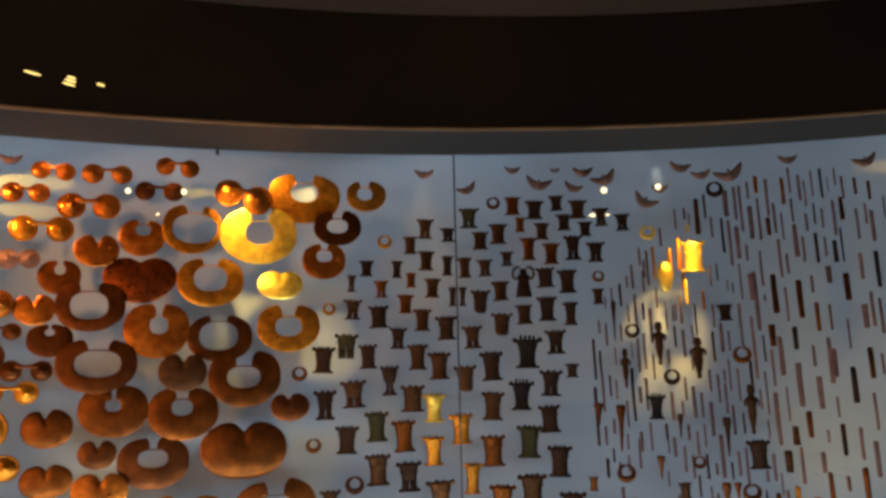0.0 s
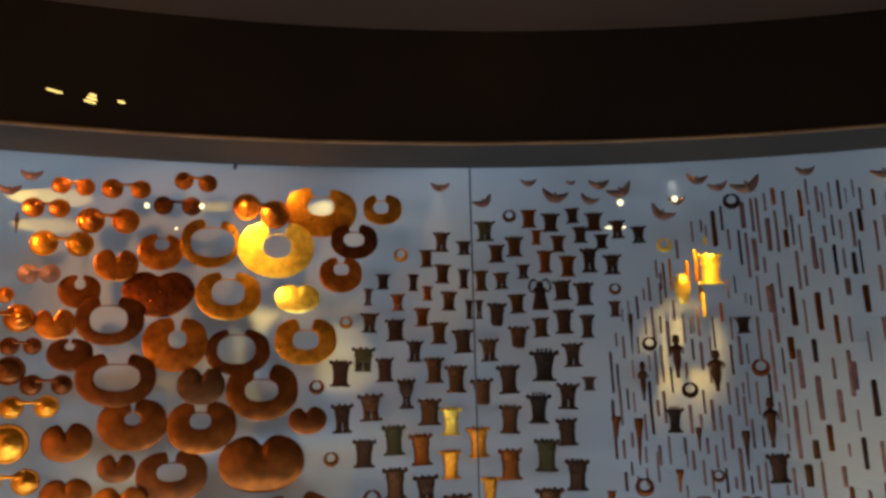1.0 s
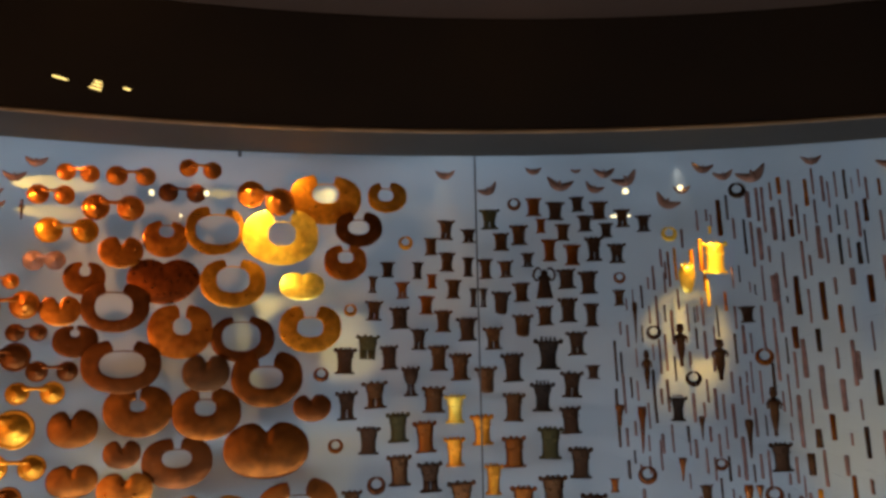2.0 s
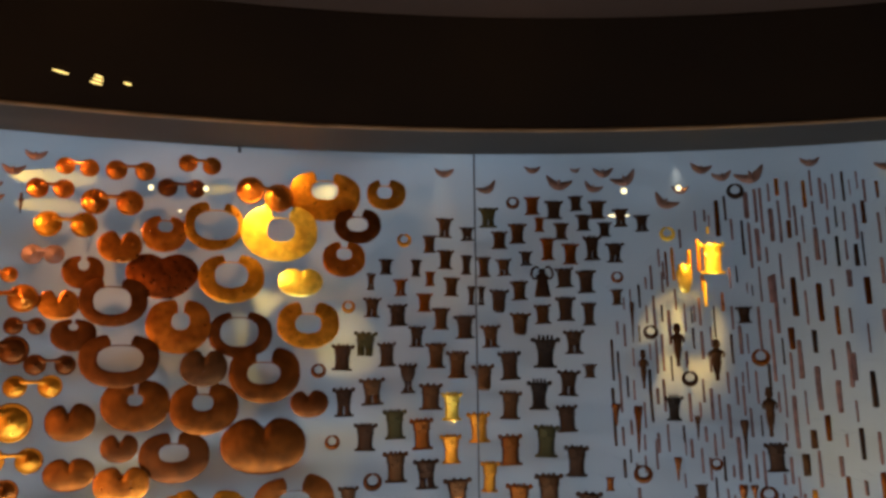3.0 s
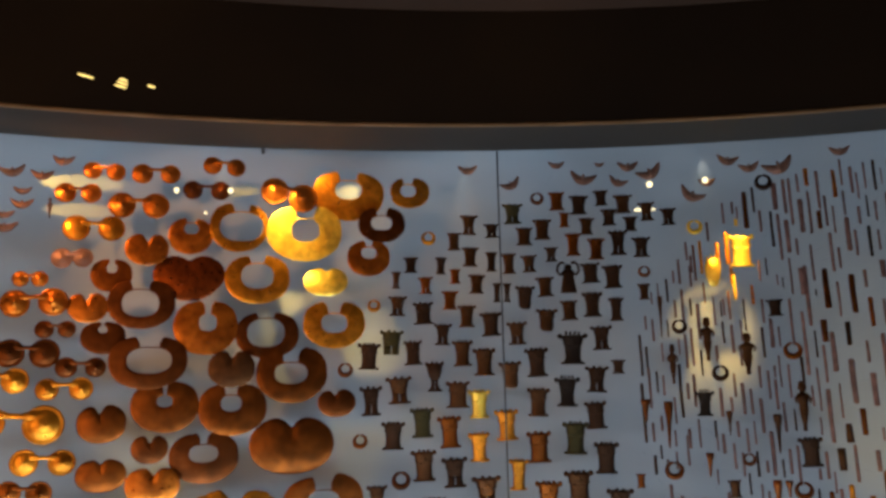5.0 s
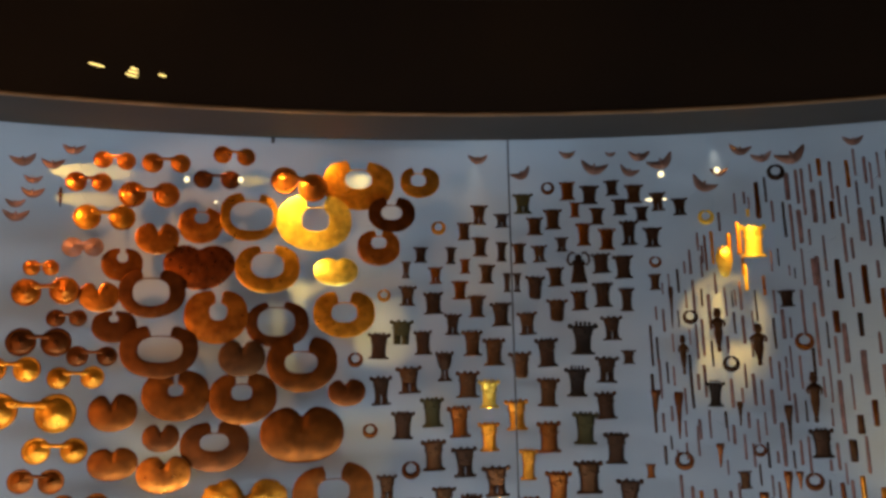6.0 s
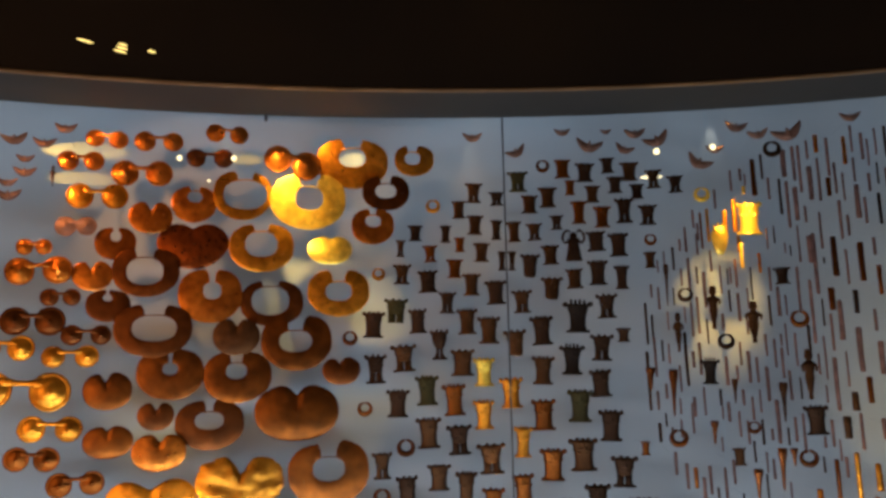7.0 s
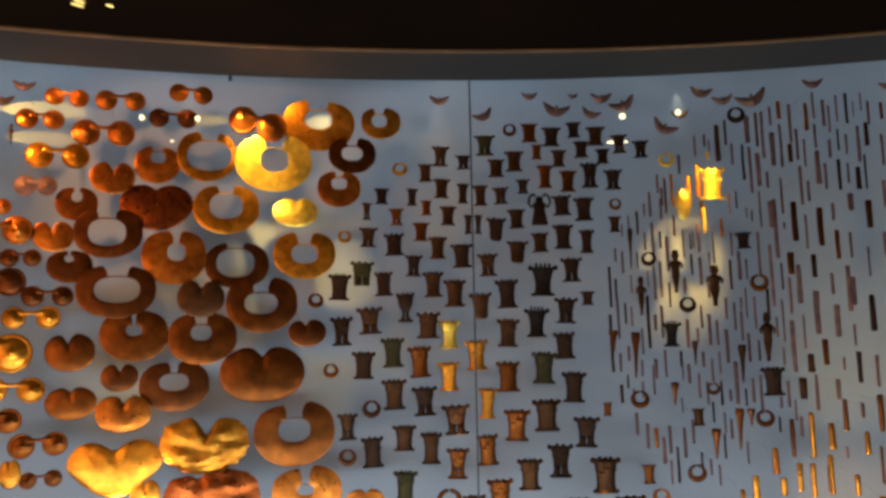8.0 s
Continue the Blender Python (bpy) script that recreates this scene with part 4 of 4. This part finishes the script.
def heart(u, z, w, h, nx, nd, taper, tone, off, shape=""):
    """A breastplate of two rounded lobes with a notch at the top, bulged like a cushion."""
    ob = hung("heart_pectoral", u, z, off, 0, ("%s crumpled two-lobed hammered breastplate" if shape == "l" else "%s heart-shaped hammered breastplate") % WORDS[tone], "pectoral ornament", "heart pectorals on the wall")
    n, m = 96, 12
    lump = 0.03 if shape == "l" else 0.0
    rows = []
    for i in range(n):
        a = 2 * math.pi * i / n
        ca, sa = math.cos(a), math.sin(a)
        x0, z0 = math.copysign(abs(sa) ** 0.92, sa), math.copysign(abs(ca) ** 0.92, ca)
        side = (x0 * w / 2 - nx) / w
        if z0 > 0:
            z0 -= 2 * nd / h * math.exp(-abs(side / (0.085 + 0.12 * taper)) ** 1.35)
            z0 *= 1 - 0.05 * math.exp(-(side / 0.5) ** 2)
        else:
            x0 *= 1 - taper * 0.55 * (-z0) ** 1.2 * (1 - 0.35 * (-z0) ** 4)
        wob = 1 + 0.010 * noise.noise((sa * 1.5 + u * 3, ca * 1.5, z * 3)) + lump * (1.8 * noise.noise((sa * 4, ca * 4, u)) + 1.5 * noise.noise((sa * 11, ca * 11, u)))
        front, back = [], []
        for j in range(m + 1):
            v = max(j / m, 0.01)
            low = -0.10 * h
            x, zz = x0 * w / 2 * wob * v, low + (z0 * h / 2 * wob - low) * v
            lobe = 1 - 0.6 * math.exp(-((x - nx) / (0.06 * w)) ** 2) * max(0.0, zz / (h / 2)) ** 0.7
            b = 0.045 * h * (1 - v ** 2.6) * lobe + 0.006 * h * math.exp(-((v - 0.88) / 0.07) ** 2)
            b += (0.005 + 0.6 * lump) * h * noise.noise((x * (9 + 250 * lump) + u * 5, zz * (9 + 500 * lump), u + 0.3 * math.sin(9 * x / w))) * (1 - v ** 6)
            front.append((x, -b - 0.002, zz))
            back.append((x, -b * 0.9 + 0.002, zz))
        rows.append(front + back[::-1])
    sheet = part("sheet", strip(rows, True, False), TONES[tone], ob)
    sheet.data.set_sharp_from_angle(angle=radians(38))
    for k in range(rng.randint(1, 4)):
        b = part("boss", dome_disc(0.004, 0.002, 0.1, 0, 10), TONES[tone], sheet)
        x, zz = rng.uniform(-0.3, 0.3) * w, rng.uniform(-0.25, 0.1) * h
        v = math.hypot(x / (w / 2), zz / (h / 2))
        b.location = (x, -0.055 * h * (1 - v ** 2.6) - 0.002, zz)
    mount(ob, off, -h * 0.2, -w * 0.2)
    mount(ob, off, -h * 0.2, w * 0.2)


def bird(u, z, w, tilt, off):
    ob = hung("bird_pendant", u, z, off, -tilt, "small coppery bird-shaped pendant with raised wings", "pendant", "bird pendants on the wall")
    for s in (-1, 1):
        n = 14
        rows = []
        for i in range(n + 1):
            k = i / n
            x = s * w / 2 * k
            top = w * (0.0 + 0.22 * k ** 0.9 - 0.02 * math.sin(math.pi * k) + 0.012 * (i % 3 == 1))
            low = w * (-0.30 * (1 - k ** 2.2) + 0.12 * k ** 2.4)
            low = min(low, top - 0.0015)
            y = -0.005 * (1 - k)
            rows.append([(x, y - 0.002, top), (x, y - 0.005, (top + low) / 2), (x, y - 0.002, low), (x, y + 0.001, low), (x, y + 0.001, top)])
        part("wing", strip(rows, False, True), TONES["t"], ob)
    part("body", tube([(0, -0.006, w * 0.14), (0, -0.008, w * 0.07), (0, -0.009, -0.02 * w), (0, -0.007, -w * 0.14), (0, -0.005, -w * 0.29)],
                      [w * q for q in (0.03, 0.05, 0.06, 0.07, 0.09)], 10, 0.5), TONES["t"], ob)
    mount(ob, off)


def loft(levels, segs=18, square=0.8):
    """A closed skin through levels of (height, centre across, half width, half depth)."""
    rows = []
    for k, x, r, d in levels:
        rows.append([(x + r * math.copysign(abs(math.cos(a)) ** square, math.cos(a)), d * math.sin(a), k) for a in (2 * math.pi * i / segs for i in range(segs))])
    bm = strip(rows, False, True)
    bm.verts.ensure_lookup_table()
    cap(bm, [bm.verts[i] for i in reversed(range(segs))])
    cap(bm, [bm.verts[(len(rows) - 1) * segs + i] for i in range(segs)])
    return bm


def bead(r, flat=1.0, tall=1.0):
    bm = bmesh.new()
    bmesh.ops.create_uvsphere(bm, u_segments=10, v_segments=6, radius=r)
    bmesh.ops.scale(bm, verts=bm.verts, vec=(1, flat, tall))
    return bm


# waist, foot, curls, slit, base plate, for each kind of votive object
KINDS = {"slit": (0.30, 0.36, 4, 0.016, True), "whole": (0.32, 0.37, 5, 0, True), "spiked": (0.27, 0.33, 6, 0, True), "stout": (0.36, 0.41, 4, 0, True),
         "broken": (0.33, 0.30, 4, 0, False), "goblet": (0.20, 0.32, 4, 0.02, True), "legged": (0.36, 0.36, 4, 0.012, False)}


def votive_proto(tone, kind):
    """A waisted votive object, 1 high and 1 wide at its flared top: oval body, two legs, base plate, crest of curls and bosses."""
    shape = "with a spiked crest" if kind == "spiked" else "with a broken-off foot" if kind == "broken" else "with a goblet-like cup" if kind == "goblet" else "with a flared curled crest"
    ob = tagged(new("votive_object"), "%s waisted votive object %s" % (WORDS[tone], shape), "votive object", "votive objects on the wall")
    mat = TONES[tone]
    waist, foot, curls, slit, plate = KINDS[kind]
    fork = 0.36 if slit else 0.0
    wide = 0.43
    levels = []
    for k in (fork, fork + 0.06, 0.48, 0.58, 0.68, 0.78, 0.86, 0.92):
        if kind == "goblet":
            r = waist + (wide - waist) * min(1, max(0, (k - 0.38) / 0.3)) ** 0.6
        else:
            r = waist + (wide - waist) * max(0, (k - 0.36) / 0.56) ** 1.5
        levels.append((k, 0, r, 0.42 * r))
    if not slit:
        levels = [(0.0, 0.06 if kind == "broken" else 0, foot * (0.6 if kind == "broken" else 1), 0.14), (0.07, 0, foot, 0.15), (0.2, 0, waist * 1.02, 0.40 * waist)] + levels[2:]
    levels.append((0.90, 0, wide - 0.07, 0.12))
    levels.append((0.70, 0, wide - 0.16, 0.08))
    part("body", loft(levels), mat, ob)
    if slit:
        for s in (-1, 1):
            hw = (waist - slit) / 2
            fw = (foot - slit) / 2
            part("leg", loft([(0.0, s * (slit + fw), fw, 0.13), (0.08, s * (slit + fw * 0.95), fw * 0.95, 0.13), (0.22, s * (slit + hw), hw, 0.11), (0.40, s * (slit + hw), hw * 1.04, 0.11)], 12, 0.5), mat, ob)
    if plate:
        b = bmesh.new()
        bmesh.ops.create_cube(b, size=1, matrix=Matrix.Translation((0, 0, 0.035)) @ Matrix.Diagonal((2.35 * foot, 0.34, 0.075, 1)))
        bmesh.ops.bevel(b, geom=b.edges[:], offset=0.022, segments=2, affect="EDGES")
        part("base", b, mat, ob)
        for s in (-1, 1):
            part("base_knob", bead(0.05), mat, ob).location = (s * foot * 1.15, 0, 0.04)
    for i in range(curls):
        x = -0.43 + 0.86 * i / (curls - 1)
        end = i in (0, curls - 1)
        q = part("curl", bead(0.10 if end else 0.055 if kind == "spiked" else 0.085, 0.9, 2.1 if kind == "spiked" and not end else 0.85), mat, ob)
        q.location = (x * (1.04 if end else 0.9), -0.02, (0.90 if end else 0.955 if kind == "spiked" else 0.925) + (0.012 if i % 2 else 0))
    for s in (-1, 1):
        part("eye", bead(0.055, 0.6), mat, ob).location = (s * 0.13, -0.155, 0.84)
        part("strap", tube([(s * waist * 1.2, -0.05, 0.66), (s * waist * 0.9, -waist * 0.44, 0.58), (s * waist * 0.3, -waist * 0.5, 0.55)], [0.025, 0.032, 0.025], 8), mat, ob)
    part("ridge", tube([(-0.13, -0.155, 0.70), (0, -0.18, 0.685), (0.13, -0.155, 0.70)], [0.022, 0.03, 0.022], 8), mat, ob)
    part("nose_boss", bead(0.05, 0.8, 1.5), mat, ob).location = (0, -0.175, 0.77)
    return ob


def coil(u, z, dia, tone, off):
    """An open ring of thick wire, heavier at the bottom."""
    ob = hung("ring_ornament", u, z, off, rng.uniform(-8, 8), "small %s ring of thick metal, thin at the top" % WORDS[tone], "ring ornament", "ring ornaments on the wall")
    pts, rad = [], []
    for i in range(33):
        a = 0.22 + (2 * math.pi - 0.44) * i / 32
        pts.append((math.sin(a) * dia * 0.38, 0, math.cos(a) * dia * 0.36))
        rad.append(dia * (0.075 + 0.085 * (1 - math.cos(a)) / 2))
    part("hoop", tube(pts, rad, 10, 0.8), TONES[tone], ob)
    for s in (-1, 1):
        b = bmesh.new()
        bmesh.ops.create_uvsphere(b, u_segments=10, v_segments=6, radius=dia * 0.075)
        q = part("end_knob", b, TONES[tone], ob)
        q.location = (s * dia * 0.085, 0, dia * 0.352)
    mount(ob, off, -dia * 0.36)


def joined(*pieces):
    bm = bmesh.new()
    for piece in pieces:
        tmp = bpy.data.meshes.new("piece")
        piece.to_mesh(tmp)
        piece.free()
        bm.from_mesh(tmp)
        bpy.data.meshes.remove(tmp)
    return bm


def figure(u, z, w, h, tone, off):
    """A slim cast figurine, one plain mesh; the cloaked one has raised loops beside it, the crowned one is a bulbous vessel."""
    kind, tone = tone[1:], tone[0]
    if kind == "c":
        body = loft([(k * h, 0, r * w, 0.3 * r * w) for k, r in ((0.0, 0.42), (0.05, 0.42), (0.3, 0.34), (0.55, 0.28), (0.66, 0.34), (0.72, 0.3), (0.76, 0.17), (0.84, 0.2), (0.9, 0.16), (0.94, 0.05))])
        loops = [tube([(s * w * 0.2, -0.002, h * 0.66), (s * w * 0.42, -0.003, h * 0.58), (s * w * 0.56, -0.003, h * 0.72), (s * w * 0.5, -0.003, h * 0.9), (s * w * 0.34, -0.003, h * 1.0), (s * w * 0.17, -0.003, h * 0.95)], [w * 0.065] * 6, 8) for s in (-1, 1)]
        bm = joined(body, *loops)
        label = "%s cast figurine in a wide cloak" % WORDS[tone]
    elif kind == "v":
        body = loft([(k * h, 0, r * w, 0.36 * r * w) for k, r in ((0.0, 0.12), (0.06, 0.24), (0.25, 0.36), (0.5, 0.46), (0.68, 0.47), (0.8, 0.38), (0.86, 0.30), (0.89, 0.24))])
        points = [tube([(x * w, -0.002, h * 0.8), (x * w * 1.05, -0.002, h * t)], [w * 0.10, w * 0.05], 8) for x, t in ((-0.26, 0.96), (-0.05, 1.02), (0.16, 1.0), (0.32, 0.93))]
        bm = joined(body, *points)
        label = "%s rounded vessel-like figurine with a crown" % WORDS[tone]
    else:
        trunk = loft([(k * h, 0, r * w, 0.28 * r * w) for k, r in ((0.0, 0.10), (0.04, 0.15), (0.12, 0.13), (0.3, 0.24), (0.42, 0.30), (0.54, 0.28), (0.63, 0.36), (0.70, 0.42), (0.74, 0.34), (0.765, 0.17), (0.79, 0.17), (0.82, 0.25), (0.88, 0.28), (0.94, 0.22), (0.97, 0.24), (1.0, 0.12))])
        stubs = [tube([(s * w * 0.34, -0.002, h * 0.70), (s * w * 0.47, -0.003, h * 0.64), (s * w * 0.40, -0.005, h * 0.55)], [w * 0.09, w * 0.08, w * 0.06], 8) for s in (-1, 1)]
        bm = joined(trunk, *stubs)
        label = "slim %s cast figurine" % WORDS[tone]
    ob = new("figurine", mesh_of("figurine", bm, TONES[tone]))
    tagged(ob, label, "figurine", "figurines on the wall")
    ob.matrix_basis = on_wall(u, z, off)


def spatula(u, z, w, h, tone, off):
    ob = hung("spatula", u, z, off, rng.uniform(-2, 2), "%s pin with a wide flat head and pointed stem" % WORDS[tone], "pin ornament", "spatulas on the wall")
    rows = []
    for k, r in ((1.0, 0.42), (0.97, 0.5), (0.86, 0.5), (0.7, 0.34), (0.45, 0.22), (0.2, 0.17), (0.02, 0.09), (0.0, 0.03)):
        rows.append([(r * w * math.cos(a), 0.3 * r * w * math.sin(a), k * h) for a in (2 * math.pi * i / 10 for i in range(10))])
    bm = strip(rows, False, True)
    part("blade", bm, TONES[tone], ob)
    b = bmesh.new()
    bmesh.ops.create_uvsphere(b, u_segments=10, v_segments=6, radius=w * 0.22)
    q = part("head", b, TONES[tone], ob)
    q.location = (0, -w * 0.06, h * 0.92)
    mount(ob, off, h * 0.6)


def rod(u, z, h, w, tone, off, tilt):
    """A slim bar, slightly tapered and bent, with a rounded tip; the wide ones are flat blades."""
    ob = hung("lime_rod", u, z, off, tilt, ("broad %s flat bar hung upright" if w > 0.02 else "slim %s rod hung upright") % WORDS[tone], "metal rod", "rods on the wall")
    bend = rng.uniform(-0.008, 0.008) * h
    top, low = (0.5, 0.44) if rng.random() < 0.7 else (0.42, 0.5)
    rows = []
    for k in (0, 0.015, 0.05, 0.3, 0.6, 0.95, 0.985, 1):
        r = w * (low + (top - low) * k) * (0.55 if k in (0, 1) else 0.9 if k in (0.015, 0.985) else 1)
        x = bend * (4 * k * (1 - k))
        rows.append([(x + r * math.cos(a), (0.35 if w > 0.02 else 0.8) * r * math.sin(a), (k - 0.5) * h) for a in (2 * math.pi * (i + 0.5) / 8 for i in range(8))])
    bm = strip(rows, False, True)
    bm.verts.ensure_lookup_table()
    cap(bm, [bm.verts[i] for i in range(8)])
    cap(bm, [bm.verts[56 + i] for i in reversed(range(8))])
    part("shaft", bm, TONES[tone], ob)
    mount(ob, off, h * 0.25, bend * 0.8)


for i, (u, z, apart, dia, tilt, tone) in enumerate(NOSE_ORNAMENTS):
    nose_ornament(u, z, apart, dia, tilt, tone.replace("g", "o"), 0.012 + 0.022 * (i % 2))
for row in PECTORALS:
    pectoral(*row)
for u, z, w, h, nx, nd, taper, tone, off in HEARTS:
    heart(u, z, w, h, nx, nd, taper, tone[0], off, tone[1:])
for i, (u, z, w, tilt) in enumerate(BIRDS):
    bird(u, z, w, tilt, 0.016 * (i % 3))
protos = {}
SPECIAL = {(-0.613, 1.472): "goblet", (-0.267, 1.77): "broken", (-0.187, 1.685): "broken", (-0.328, 1.478): "broken", (-0.774, 1.61): "legged", (0.548, 1.906): "stout", (0.653, 1.719): "whole"}
for i, (u, z, w, h, tone) in enumerate(VOTIVES):
    tone = {"b": "n", "c": "b"}.get(tone, tone)
    kind = SPECIAL.get((u, z)) or ("spiked" if tone == "D" else "whole" if tone in "yo" else ("slit", "whole", "whole", "stout")[(i * 7 + i // 3) % 4])
    key = (tone, kind)
    if key not in protos:
        protos[key] = votive_proto(*key)
    m = on_wall(u, z, 0.0) @ pose(0, 0, 0, 0, rng.uniform(-2.5, 2.5), 0) @ Matrix.Diagonal((w, max(w, 0.05) * 0.9, h, 1))
    ob = copy_thing(protos[key], m)
    p = mount(ob, 0.0)
    p.scale = (1 / w, 1 / (max(w, 0.05) * 0.9), 1 / h)
    p.location = (0, 0, 0.5)
for ob in protos.values():
    for c in (*ob.children_recursive, ob):
        bpy.data.objects.remove(c)
for u, z, dia, tone in COILS:
    coil(u, z, dia, tone, 0.01)
for u, z, w, h, tone in FIGURES:
    figure(u, z, w, h, tone, 0.012)
for u, z, w, h, tone in SPATULAS:
    spatula(u, z, w, h, {"c": "r", "r": "n"}.get(tone, tone), 0.012)
# y and g rods stand in lamp light; their gold tone carries part of it
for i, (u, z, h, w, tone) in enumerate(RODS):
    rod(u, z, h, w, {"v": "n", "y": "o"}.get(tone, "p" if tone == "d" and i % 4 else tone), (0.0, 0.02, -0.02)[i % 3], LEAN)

# ---- lamp reflections on the fascia, built as small glowing discs ----
for u, z, wide in FASCIA_GLINTS:
    ob = tagged(new("spotlight"), "yellow lamp reflection on the fascia, built as a glowing disc", "spotlight", "spotlights on the fascia")
    a = u / R
    r = TOP_R + (RIM_R - TOP_R) * (TOP_Z - z) / (TOP_Z - RIM_Z)
    ob.matrix_basis = pose(CX + r * math.sin(a), CY + r * math.cos(a), z, 0, 12, -math.degrees(a))
    part("lens", dome_disc(wide / 2, 0.006, 0.1, 0, 20), YELLOW_GLINT, ob, "yellow glow of a reflected lamp").scale = (1, 1, 0.5 * 0.011 / wide)
    hs = bmesh.new()
    bmesh.ops.create_cone(hs, cap_ends=True, segments=16, radius1=wide * 0.3, radius2=wide * 0.25, depth=0.02, matrix=Matrix.Translation((0, 0.012, 0)) @ Matrix.Rotation(radians(90), 4, "X"))
    part("housing", hs, GLINT_BACKING, ob).scale = (1, 1, 0.25)


# ---- white glints in the case, built as tiny glowing bulbs ----
for u, z, wide, high, off in CASE_GLINTS:
    ob = hung("case_lamp", u, z, off, 0, "tiny white glint built as a glowing bulb on a pin", "lamp", "tiny lamps in the case")
    bulb = bmesh.new()
    bmesh.ops.create_uvsphere(bulb, u_segments=16, v_segments=10, radius=0.5)
    part("bulb", bulb, WHITE_GLINT, ob, "white glow of a glint").scale = (wide, 0.014, high)
    sock = bmesh.new()
    bmesh.ops.create_cone(sock, cap_ends=True, segments=12, radius1=high * 0.4, radius2=high * 0.3, depth=0.014, matrix=Matrix.Translation((0, 0.012, 0)) @ Matrix.Rotation(radians(90), 4, "X"))
    part("socket", sock, GLINT_BACKING, ob)
    mount(ob, off)
